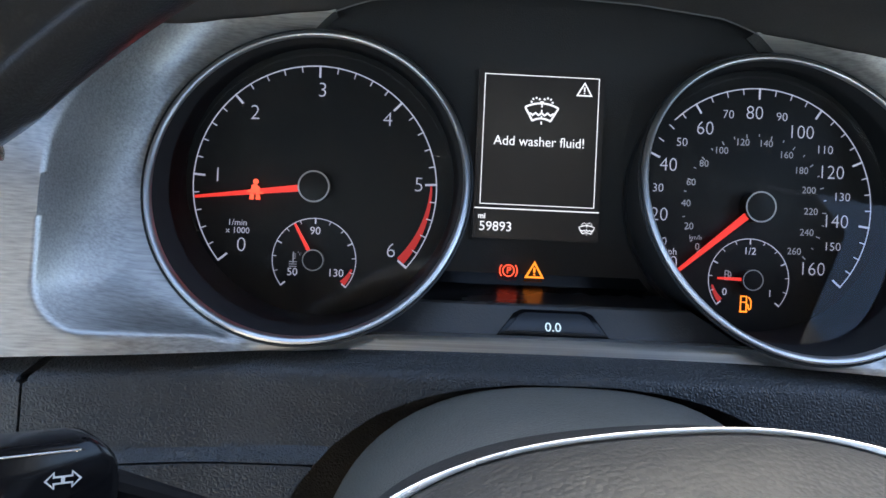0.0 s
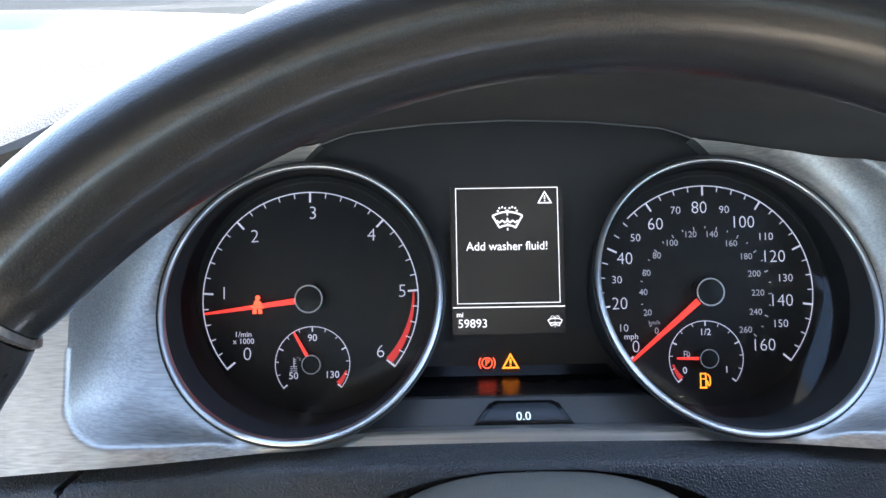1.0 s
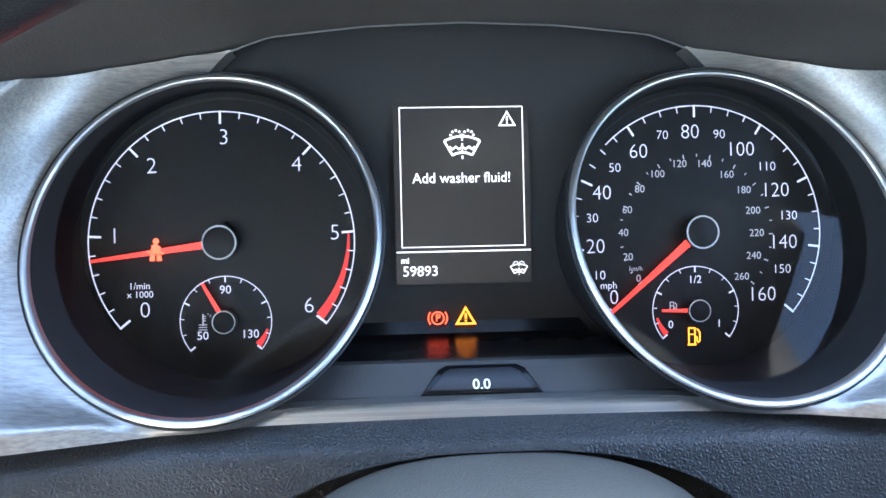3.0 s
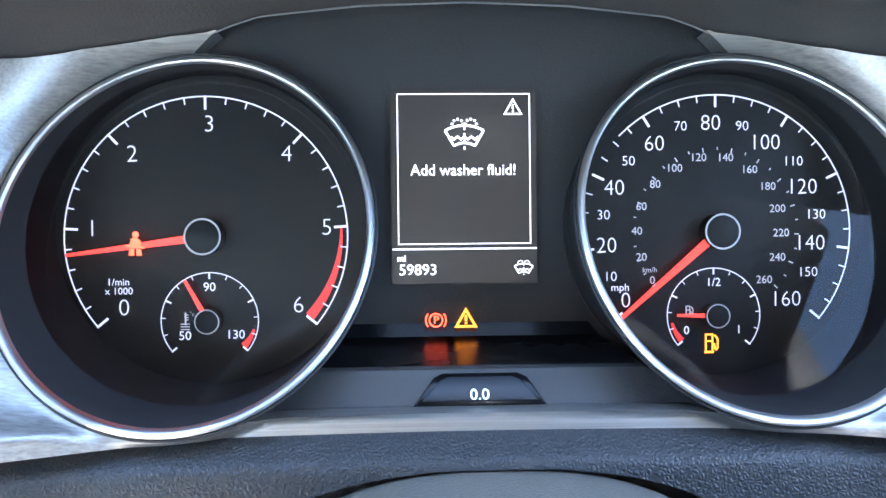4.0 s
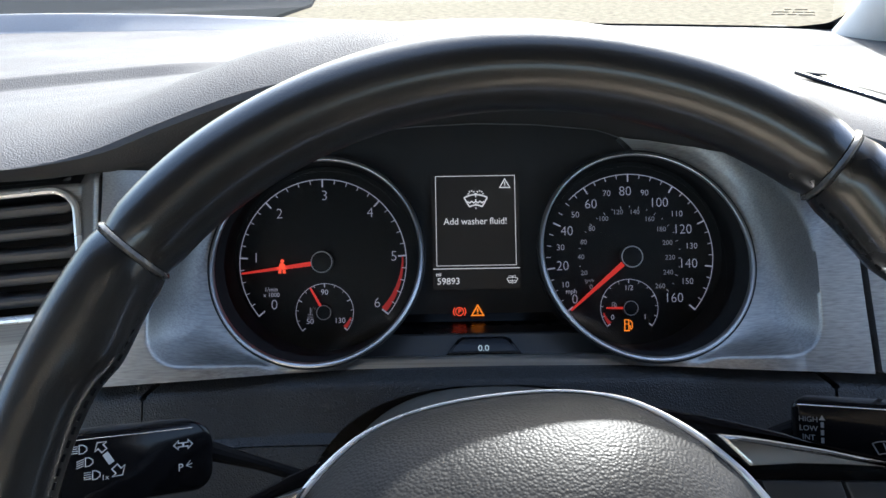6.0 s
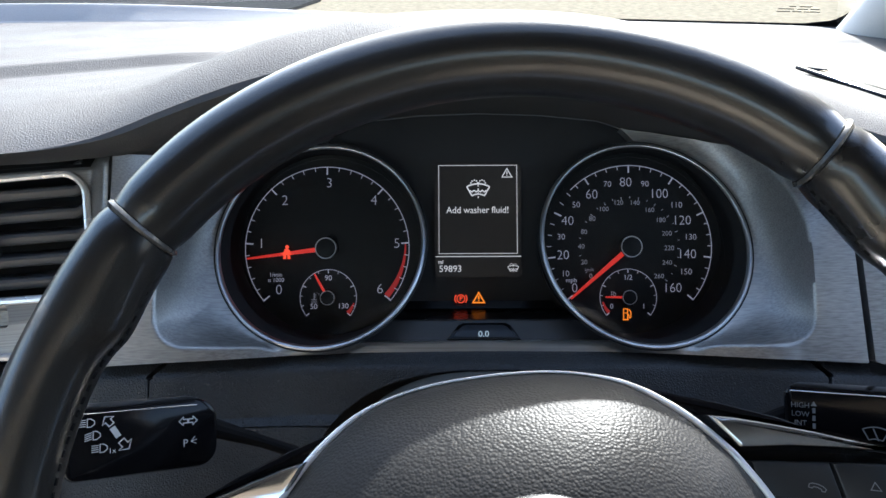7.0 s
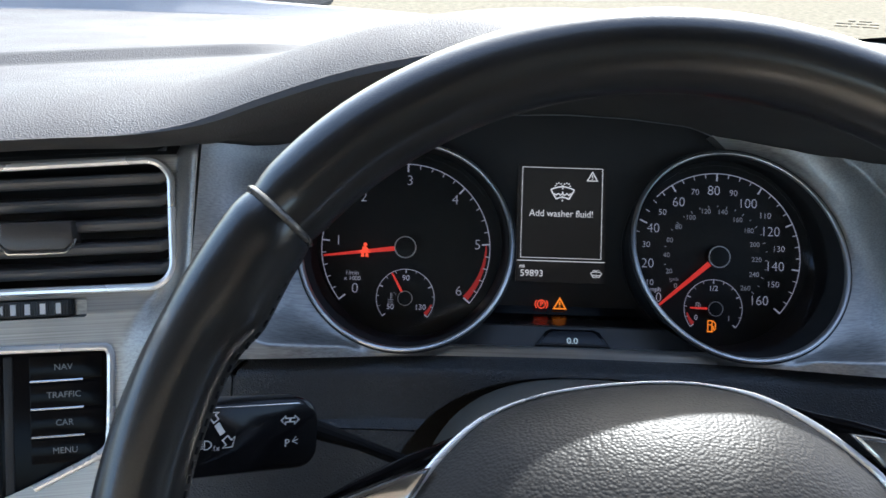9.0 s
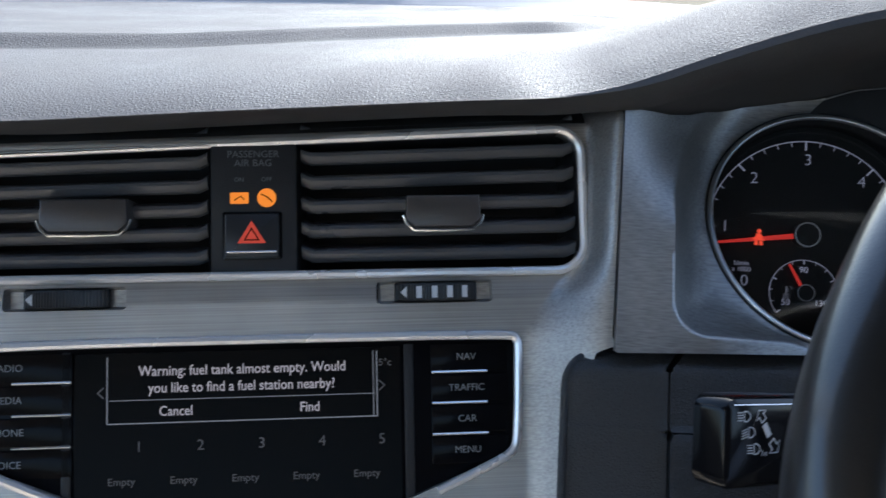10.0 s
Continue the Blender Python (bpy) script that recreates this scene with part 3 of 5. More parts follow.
def knee_n(x, y):
    d = bottom_edge(x) - y
    return interp(KNEE, d) + 0.013 * smooth01(abs(x), 0.10, 0.165) - (0.003 * smooth01(d, 0.0288, 0.0332) if x < -0.1598 else 0.0)


def arch(x, y):
    return (abs((x - 0.004) / 0.095) ** 2.6 + abs((y + 0.1475) / 0.085) ** 2.6) ** (1 / 2.6) - 1


def knee_panel(x0, x1, cut, label, corner=0.0):
    """A ridged strip along the trim plate, the panel under it and a larger one below a fine joint."""
    ob = thing("knee_panel", ((x0 + x1) / 2, -0.07, -0.1), label, "panel")
    steps = [-0.0030, 0.0002, 0.0012, 0.0026, 0.0040, 0.0047, 0.0051, 0.0054, 0.0057, 0.0060, 0.0064, 0.0069, 0.0076]
    a = x0 + max(corner, 0.0012)
    rows = []
    for i in range(81):
        row = []
        for d in steps:
            slant = 0.0060 * (1 - min(1.0, max(0.0, d / 0.0062)))     # the joints run aslant over the ridge
            e0 = a if corner else a + (slant if cut else -slant)
            e1 = x1 - 0.0012 + (slant if corner else -slant if cut else 0.0)
            x = e0 + (e1 - e0) * i / 80
            row.append(DIAL @ Vector((x, bottom_edge(x) - d, knee_n(x, bottom_edge(x) - d))))
        rows.append(row)
    ends = [[p + Vector((dx, 0.012, 0)) for p in row] for row, dx in ((rows[0], -0.0006), (rows[-1], 0.0006))]
    bm = loft(bmesh.new(), [ends[0]] + rows + [ends[1]])
    bmesh.ops.recalc_face_normals(bm, faces=bm.faces)
    part("ridge_strip", bm, PAD, ob, "rounded ridge along the panel's upper edge")

    def sdf(x, y):
        if corner:
            d = max(box_sdf(x, y, x0, -0.30, x1 + 0.06, bottom_edge(x) - 0.0004, corner), x - x1)
            return max(d, y - bottom_edge(x) + 0.0074) if x > a else d
        d = max(box_sdf(x, y, x0, -0.30, x1, -0.0530, 0.0015), y - bottom_edge(x) + 0.0074)
        return max(d, -0.085 * arch(x, y)) if cut else d

    part("upper_panel", sheet(DIAL, x0 - 0.004, x1 + 0.004, -0.092, -0.050, 0.0012, lambda x, y: max(sdf(x, y), -0.0885 - y), knee_n, 0.012), PAD, ob)
    part("lower_panel", sheet(DIAL, x0 - 0.004, x1 + 0.004, -0.25, -0.086, 0.0035, lambda x, y: max(sdf(x, y), y + (0.0885 if corner else 0.0891)), knee_n, 0.012), PAD, ob)
    if corner:
        bead = [(x0 + 0.0006, -0.25)] + [(x0 + corner + (corner - 0.0006) * math.cos(radians(t)), bottom_edge(x0) - 0.0006 - corner + corner * math.sin(radians(t))) for t in range(180, 89, -10)]
        part("edge_bead", tube(bmesh.new(), [DIAL @ Vector((x, y, knee_n(x, y) - 0.0008)) for x, y in bead], 0.0016, 8), PAD, ob, "rounded black edge of the panel")
    return ob


knee_panel(-0.1594, 0.1625, True, "grained black plastic panel under the instruments")
knee_panel(0.1640, 0.335, False, "grained black plastic panel beside the steering column")
knee_panel(-0.2020, -0.1602, False, "narrow grained black plastic panel beside the console", 0.0130)
mesh_thing("column_recess", prism(bmesh.new(), DIAL, rounded(-0.12, -0.26, 0.13, -0.064, 0.02), 0.02, 0.03), PAD, "dark recess round the steering column", "recess", base=(0, -0.03, -0.2))
mesh_thing("backing", prism(bmesh.new(), DIAL, rounded(-0.60, -0.32, 0.38, 0.075, 0.01), -0.075, -0.055), MATTE, "black carrier behind the dashboard panels", "carrier", base=(0, 0.06, -0.2))


# ---- steering column cover ----
def column_half(a0, a1):
    bm = bmesh.new()
    rows = []
    for j in range(9):
        t = j / 8
        ring = []
        for k in range(33):
            a = radians(a0 + (a1 - a0) * k / 32)
            c, s = math.cos(a), math.sin(a)
            e = 2 / 2.5
            x = 0.004 + (0.078 - 0.012 * t) * math.copysign(abs(c) ** e, c)
            z = -0.134 + (0.0710 - 0.004 * t) * math.copysign(abs(s) ** e, s)
            ring.append(Vector((x, -0.060 - 0.125 * t, z)))
        rows.append(ring)
    loft(bm, rows, closed=True, caps=True)
    bmesh.ops.recalc_face_normals(bm, faces=bm.faces)
    return bm


column = thing("column_cover", (0.004, -0.1, -0.14), "grained dark steering column cover behind the wheel", "column cover")
part("upper_cover", column_half(1, 179), COVER, column)
part("lower_cover", column_half(181, 359), COVER, column)

# ---- instrument cluster ----
cluster = thing("instrument_cluster", (0, 0, -0.05), "black instrument cluster with two round lit dials", "instrument cluster")
part("housing", prism(bmesh.new(), DIAL, rounded(-0.15, -0.062, 0.15, 0.085, 0.02), -0.030, -0.002), MATTE, cluster, "matt black housing behind the dials")
# centre panel between the dials, with a ledge and a sloping strip below it
bm = bmesh.new()
prof = [(-0.0389, 0.0350), (-0.0391, 0.0362), (-0.0397, 0.0374), (-0.0492, 0.0425), (-0.0530, 0.0425), (-0.0530, -0.002)]
loft(bm, [[DIAL @ Vector((0.0008 + f * (0.0857 - math.sqrt(max(0.0, 0.0538 ** 2 - v * v))), v, n)) for v, n in prof] for f in (-1, -0.5, 0.0, 0.5, 1)])
bmesh.ops.recalc_face_normals(bm, faces=bm.faces)
strip_bm = bm
bm = bmesh.new()
prof = [(-0.0300, -0.002), (-0.0343, 0.0), (-0.0389, 0.0350), (-0.0410, 0.0350), (-0.0410, 0.0)]
loft(bm, [[DIAL @ Vector((0.0008 + f * (0.0857 - math.sqrt(max(0.0, 0.0538 ** 2 - v * v))), v, n)) for v, n in prof] for f in (-1, -0.5, 0.0, 0.5, 1)])
bmesh.ops.recalc_face_normals(bm, faces=bm.faces)
part("ledge", bm, LEDGE, cluster, "glossy black ledge under the warning lights")
bm = strip_bm
ledge = part("lower_strip", bm, TRIMGREY, cluster, "dark grey strip under the display")
STRIP = axes((0, -0.0372, -0.0395), (1, 0, 0), (0, 0.4793, 0.8776), (0, -0.8776, 0.4793))
FRAME = [(-0.0182, -0.0114), (0.0202, -0.0114), (0.0150, -0.0030), (0.0122, -0.0016), (-0.0096, -0.0016), (-0.0122, -0.0030)]
part("trip_button", prism(bmesh.new(), STRIP, FRAME, 0.0002, 0.0012, 0.0006), GLOSS, ledge, "black button with a small lit trip display")
part("trip_window", prism(bmesh.new(), STRIP, [(0.001 + (x - 0.001) * 0.86, -0.0067 + (y + 0.0067) * 0.74) for x, y in FRAME], 0.0012, 0.0016, 0.0004), WINDOW, ledge, "smoked trip display window")
part("trip_digits", text("0.0", STRIP, 0.0009, -0.0086, 0.0047, 0.0019), LCD_BLUE, cluster, "blue-white digits")


def dial(centre, name, label):
    """Dial face with its bezel ring and the tube behind it."""
    cx, cy = centre
    face = part(name, prism(bmesh.new(), DIAL, circle(cx, cy, 0.0525, 72), -0.0015, 0.0), FACE, cluster, label)

    def hoop(r, f, off):
        return [DIAL @ Vector((cx + r * math.cos(a), cy + r * math.sin(a), tilt(cy + r * math.sin(a)) * f + off)) for a in [2 * math.pi * i / 96 for i in range(96)]]

    bm = bmesh.new()
    loft(bm, [hoop(r, f, off) for r, f, off in ((0.0512, 0.0, 0.0002), (0.0516, 0.35, 0), (0.0522, 0.7, 0), (0.0530, 1.0, 0.0004))], closed=True)
    part("bezel_tube", bm, TUBE, face, "black tube round the dial")
    bm = bmesh.new()
    loft(bm, [hoop(r, 1.0, off) for r, off in ((0.0527, -0.001), (0.0529, 0.0007), (0.0532, 0.0012), (0.0536, 0.0015), (0.0543, 0.0015), (0.0549, 0.0010), (0.0552, 0.0), (0.0553, -0.004))], closed=True)
    bmesh.ops.recalc_face_normals(bm, faces=bm.faces)
    part("bezel_ring", bm, POLISHED, face, "satin chrome bezel ring")
    part("gasket", tube(bmesh.new(), hoop(0.0557, 1.0, -0.0006), 0.0005, 6, True), MATTE, face, "thin black joint round the ring")
    return face


def scale_marks(cx, cy, R, a0, a1, major, minor, lmaj, lmin, w=0.0006, n=0.0004, line_from=None):
    bm = bmesh.new()
    ribbon(bm, DIAL, arc(cx, cy, R, a0 if line_from is None else line_from, a1, 90), w * 0.72, n)
    total = major * minor
    for i in range(total + 1):
        a = radians(a0 + (a1 - a0) * i / total)
        l, ww = (lmaj, w * 1.3) if i % minor == 0 else (lmin, w * 0.7)
        ribbon(bm, DIAL, [(cx + (R + w * 0.4) * math.cos(a), cy + (R + w * 0.4) * math.sin(a)), (cx + (R - l) * math.cos(a), cy + (R - l) * math.sin(a))], ww, n + 0.0001)
    return bm


def red_band(cx, cy, R, a0, a1, w0, w1):
    pts = arc(cx, cy, R, a0, a1, 20)
    ws = [w0 + (w1 - w0) * i / 20 for i in range(21)]
    pts = [(cx + (R - w / 2) * math.cos(radians(a0 + (a1 - a0) * i / 20)), cy + (R - w / 2) * math.sin(radians(a0 + (a1 - a0) * i / 20))) for i, w in enumerate(ws)]
    return ribbon(bmesh.new(), DIAL, pts, ws, 0.0003)


def needle(face, cx, cy, ang, length, tail, w0, w1, hub, n, cap_h):
    a = radians(ang)
    c, s = math.cos(a), math.sin(a)
    M = DIAL @ axes((cx, cy, 0), (c, s, 0), (-s, c, 0), (0, 0, 1))
    bm = prism(bmesh.new(), M, [(tail, -w0 / 2), (length, -w1 / 2), (length, w1 / 2), (tail, w0 / 2)], n, n + 0.0010)
    part("needle", bm, NEEDLE, face, "lit red needle")
    cap = part("hub_cap", prism(bmesh.new(), DIAL, circle(cx, cy, hub, 36), 0.0, cap_h, 0.0006), FACE, face, "black hub cap with a fine grey rim")
    bm = bmesh.new()
    ribbon(bm, DIAL, circle(cx, cy, hub * 0.97, 48), hub * 0.10, cap_h + 0.0003, closed=True)
    part("hub_rim", bm, PRINT, face)


def glyph_fuel(bm, M, x, y, h, n, w):
    """Petrol pump outline."""
    ribbon(bm, M, [(x - 0.34 * h, y - 0.5 * h), (x + 0.20 * h, y - 0.5 * h)], w * 1.3, n)
    ribbon(bm, M, [(x - 0.26 * h, y - 0.5 * h), (x - 0.26 * h, y + 0.5 * h), (x + 0.12 * h, y + 0.5 * h), (x + 0.12 * h, y - 0.5 * h)], w, n)
    ribbon(bm, M, [(x - 0.26 * h, y + 0.12 * h), (x + 0.12 * h, y + 0.12 * h)], w * 0.8, n)
    ribbon(bm, M, [(x + 0.14 * h, y - 0.02 * h), (x + 0.24 * h, y - 0.06 * h), (x + 0.25 * h, y - 0.28 * h), (x + 0.33 * h, y - 0.36 * h), (x + 0.42 * h, y - 0.26 * h), (x + 0.43 * h, y + 0.2 * h), (x + 0.34 * h, y + 0.36 * h), (x + 0.22 * h, y + 0.46 * h)], w, n)
    return bm


def glyph_warning(bm, M, x, y, h, n, w, bar=True):
    ribbon(bm, M, [(x - 0.56 * h, y - 0.45 * h), (x + 0.56 * h, y - 0.45 * h), (x, y + 0.52 * h)], w, n, closed=True)
    if bar:
        ribbon(bm, M, [(x, y + 0.2 * h), (x, y - 0.14 * h)], w * 1.1, n)
        ribbon(bm, M, [(x, y - 0.22 * h), (x, y - 0.32 * h)], w * 1.1, n)
    return bm


def glyph_washer(bm, M, x, y, s, n, w):
    """Windscreen with washer jets."""
    top = [(x - 0.5 * s + s * i / 12, y + 0.10 * s + 0.13 * s * (1 - ((i - 6) / 6) ** 2)) for i in range(13)]
    ribbon(bm, M, top, w, n)
    ribbon(bm, M, [top[0], (x - 0.27 * s, y - 0.30 * s)], w, n)
    ribbon(bm, M, [top[-1], (x + 0.27 * s, y - 0.30 * s)], w, n)
    ribbon(bm, M, [(x - 0.28 * s + 0.56 * s * i / 8, y - 0.30 * s + 0.08 * s * (1 - ((i - 4) / 4) ** 2)) for i in range(9)], w, n)
    ribbon(bm, M, [(x - 0.36 * s + 0.72 * s * i / 8, y - 0.06 * s - (0.07 * s if i % 2 else 0)) for i in range(9)], w * 0.9, n)
    for k in range(4):
        yy = y + 0.20 * s - 0.17 * s * k
        ribbon(bm, M, [(x, yy), (x, yy - 0.09 * s)], w * 0.8, n)
    for sgn in (1, -1):
        jet = arc(x + sgn * 0.17 * s, y + 0.24 * s, 0.15 * s, 0 if sgn > 0 else 180, 180 if sgn > 0 else 0, 9)
        for i in range(0, 9, 2):
            ribbon(bm, M, jet[i:i + 2], w * 1.1, n)
    return bm


def glyph_belt(bm, M, x, y, h, n):
    patch(bm, M, circle(x + 0.02 * h, y + 0.38 * h, 0.13 * h, 12), n)
    patch(bm, M, [(x - 0.22 * h, y + 0.02 * h), (x + 0.20 * h, y - 0.08 * h), (x + 0.22 * h, y + 0.12 * h), (x + 0.06 * h, y + 0.25 * h), (x - 0.1 * h, y + 0.25 * h)], n)
    ribbon(bm, M, [(x - 0.36 * h, y - 0.06 * h), (x + 0.36 * h, y - 0.14 * h)], 0.10 * h, n)
    patch(bm, M, [(x - 0.26 * h, y - 0.45 * h), (x - 0.04 * h, y - 0.45 * h), (x - 0.04 * h, y - 0.2 * h), (x - 0.22 * h, y - 0.16 * h)], n)
    patch(bm, M, [(x + 0.04 * h, y - 0.45 * h), (x + 0.26 * h, y - 0.45 * h), (x + 0.22 * h, y - 0.2 * h), (x + 0.04 * h, y - 0.2 * h)], n)
    ribbon(bm, M, [(x - 0.18 * h, y + 0.2 * h), (x + 0.22 * h, y - 0.1 * h)], 0.05 * h, n)
    return bm


# rev counter
CL, CR, RD = -0.0857, 0.0857, 0.0465
tacho = dial(RINGS[0], "tachometer", "black rev counter dial, needle below one")
part("scale", scale_marks(CL, 0, RD, 219.3, -39.3, 6, 5, 0.0044, 0.0023), INK, tacho, "white scale marks")
part("red_zone", red_band(CL, 0, 0.0448, 219.3 - 43.1 * 5, -38.6, 0.0006, 0.0034), REDZONE, tacho, "red band at the top of the scale")
for i, (x, y) in enumerate(((-27.4, -23.4), (-37.4, 2.9), (-24.1, 27.4), (1.2, 37.2), (26.6, 27.2), (39.6, 2.6), (29.9, -23.2))):
    part("numeral", text(str(i), DIAL, CL + x / 1000, y / 1000, 0.0080, 0.0004, bold=-0.00014), INK, tacho)
part("unit", text("1/min", DIAL, CL - 0.0292, -0.0148, 0.0033, 0.0004), INK, tacho)
part("unit", text("x 1000", DIAL, CL - 0.0290, -0.0178, 0.0033, 0.0004), INK, tacho)
needle(tacho, CL, 0, 187.2, 0.0452, 0.004, 0.0026, 0.0010, 0.0059, 0.0030, 0.0065)
SX, SY = CL + 0.0006, -0.0279
part("small_scale", scale_marks(SX, SY, 0.0160, 219, -39, 4, 3, 0.0021, 0.0015, 0.00042), INK, tacho, "white temperature scale")
part("red_zone", red_band(SX, SY, 0.0152, -12, -38, 0.0008, 0.0024), REDZONE, tacho)
for s, x, y in (("50", -0.0082, -0.0050), ("90", 0, 0.0111), ("130", 0.0084, -0.0048)):
    part("numeral", text(s, DIAL, SX + x, SY + y, 0.0042, 0.0004), INK, tacho)
bm = bmesh.new()
for k in range(3):
    ribbon(bm, DIAL, [(SX - 0.0096 + 0.0012 * 0, SY - 0.0010 - 0.0009 * k), (SX - 0.0066, SY - 0.0010 - 0.0009 * k)], 0.0003, 0.0004)
    ribbon(bm, DIAL, [(SX - 0.0080, SY + 0.0004 + 0.0008 * k), (SX - 0.0070, SY + 0.0004 + 0.0008 * k)], 0.0003, 0.0004)
ribbon(bm, DIAL, [(SX - 0.0080, SY - 0.0014), (SX - 0.0080, SY + 0.0028)], 0.0005, 0.0004)
part("temperature_symbol", bm, INK_DIM, tacho)
part("unit", text("°c", DIAL, SX - 0.0058, SY + 0.0022, 0.0020, 0.0004), INK_DIM, tacho)
needle(tacho, SX, SY, 119, 0.0156, 0.002, 0.0015, 0.0008, 0.0040, 0.0022, 0.0045)
part("seat_belt_light", glyph_belt(bmesh.new(), DIAL, CL - 0.0222, -0.0022, 0.0082, 0.0044), RED, tacho, "lit red seat belt symbol")

# speedometer
speedo = dial(RINGS[1], "speedometer", "black speedometer dial, needle at zero")


def mph(v):
    return 220 - 260 * v / 160


part("scale", scale_marks(CR, 0, RD, 220, -40, 8, 4, 0.0042, 0.0023, line_from=mph(52)), INK, speedo, "white scale marks")
for v, x, y in ((0, -31.2, -23.2), (20, -37.6, -4.5), (40, -34.8, 15.0), (60, -21.0, 29.9), (80, -1.6, 36.8), (100, 17.2, 30.1), (120, 30.0, 14.9), (140, 32.6, -4.3), (160, 24.1, -23.4)):
    part("numeral", text(str(v), DIAL, CR + x / 1000, y / 1000, 0.0076, 0.0004, 0.95, bold=-0.00013), INK, speedo)
for v, x, y in ((10, -36.4, -15.0), (30, -38.6, 5.9), (50, -29.9, 24.1), (70, -12.0, 35.8), (90, 9.3, 35.8), (110, 26.9, 23.7), (130, 34.7, 5.5), (150, 31.8, -14.2)):
    part("numeral", text(str(v), DIAL, CR + x / 1000, y / 1000, 0.0047, 0.0004, bold=-0.00006), INK, speedo)
bm = bmesh.new()
for i in range(27):
    a = radians(mph(i * 10 / 1.609))
    l = 0.0016 if i % 2 == 0 else 0.0010
    ribbon(bm, DIAL, [(CR + 0.0288 * math.cos(a), 0.0288 * math.sin(a)), (CR + (0.0288 - l) * math.cos(a), (0.0288 - l) * math.sin(a))], 0.0004, 0.0004)
part("inner_scale", bm, INK_DIM, speedo, "grey inner scale marks")
for i, (x, y) in enumerate(((-22.0, -16.4), (-25.7, -8.5), (-27.2, 0.4), (-25.6, 8.7), (-20.8, 16.2), (-14.2, 21.6), (-5.9, 25.2), (3.4, 25.1), (11.7, 21.0), (18.0, 15.2), (21.4, 7.6), (22.6, -0.7), (21.3, -9.0), (16.6, -16.6))):
    part("numeral", text(str(20 * i), DIAL, CR + x / 1000, y / 1000, 0.0038, 0.0004), INK_DIM, speedo)
part("unit", text("mph", DIAL, CR - 0.0331, -0.0187, 0.0036, 0.0004), INK, speedo)
part("unit", text("km/h", DIAL, CR - 0.0229, -0.0128, 0.0025, 0.0004), INK_DIM, speedo)
needle(speedo, CR, 0, 220.6, 0.0447, 0.004, 0.0028, 0.0011, 0.0059, 0.0030, 0.0065)
FX, FY = CR - 0.0010, -0.0284
part("small_scale", scale_marks(FX, FY, 0.0160, 219, -39, 4, 3, 0.0021, 0.0015, 0.00042), INK, speedo, "white fuel scale")
part("red_zone", red_band(FX, FY, 0.0150, 218, 190, 0.0022, 0.0008), REDZONE, speedo)
for s, x, y in (("0", -0.0094, -0.0052), ("1/2", 0, 0.0111), ("1", 0.0087, -0.0052)):
    part("numeral", text(s, DIAL, FX + x, FY + y, 0.0040, 0.0004), INK, speedo)
part("pump_symbol", glyph_fuel(bmesh.new(), DIAL, FX - 0.0086, FY + 0.0014, 0.0034, 0.0004, 0.0003), INK_DIM, speedo)
needle(speedo, FX, FY, 179, 0.0132, 0.002, 0.0014, 0.0008, 0.0040, 0.0022, 0.0045)
part("fuel_light", glyph_fuel(bmesh.new(), DIAL, FX - 0.0012, FY - 0.0096, 0.0060, 0.0004, 0.00052), AMBER, speedo, "lit amber petrol pump symbol")

# display between the dials
disp = part("display", prism(bmesh.new(), DIAL, rounded(-0.0245, -0.0165, 0.0245, 0.0490, 0.0004), -0.002, 0.0002), LCD_BACK, cluster, "dark lit message display")
bm = bmesh.new()
ribbon(bm, DIAL, [(-0.0222, -0.0032), (0.0222, -0.0032), (0.0222, 0.0470), (-0.0222, 0.0470)], 0.00032, 0.0006, closed=True)
ribbon(bm, DIAL, [(-0.0243, -0.0049), (0.0243, -0.0049)], 0.00045, 0.0006)
part("display_frame", bm, LCD, disp, "thin white frame")
part("message", text("Add washer fluid!", DIAL, -0.0002, 0.0214, 0.0053, 0.0006, 0.945, bold=0.0), LCD, disp, "white message text")
part("message_symbol", glyph_washer(bmesh.new(), DIAL, 0.0002, 0.0335, 0.0130, 0.0006, 0.0007), LCD, disp)
part("message_symbol", glyph_warning(bmesh.new(), DIAL, 0.0166, 0.0425, 0.0050, 0.0006, 0.0005), LCD, disp)
part("unit", text("mi", DIAL, -0.0213, -0.0080, 0.0030, 0.0006, bold=0.00006), LCD, disp)
part("odometer_digits", text("59893", DIAL, -0.0158, -0.0120, 0.0052, 0.0006), LCD, disp)
part("message_symbol", glyph_washer(bmesh.new(), DIAL, 0.0198, -0.0115, 0.0062, 0.0006, 0.00035), LCD, disp)
bm = bmesh.new()
ribbon(bm, DIAL, circle(-0.0100, -0.0288, 0.0022, 24), 0.0005, 0.0006, closed=True)
for a in (140, -40):
    ribbon(bm, DIAL, arc(-0.0100, -0.0288, 0.0034, a, a + 80, 10), 0.0005, 0.0006)
text("P", DIAL, -0.0099, -0.0288, 0.0036, 0.0006, bm=bm, bold=0.00006)
part("parking_brake_light", bm, RED, cluster, "lit red parking brake symbol")
part("warning_light", glyph_warning(bmesh.new(), DIAL, 0.0001, -0.0284, 0.0058, 0.0006, 0.00075), AMBER, cluster, "lit amber warning triangle")
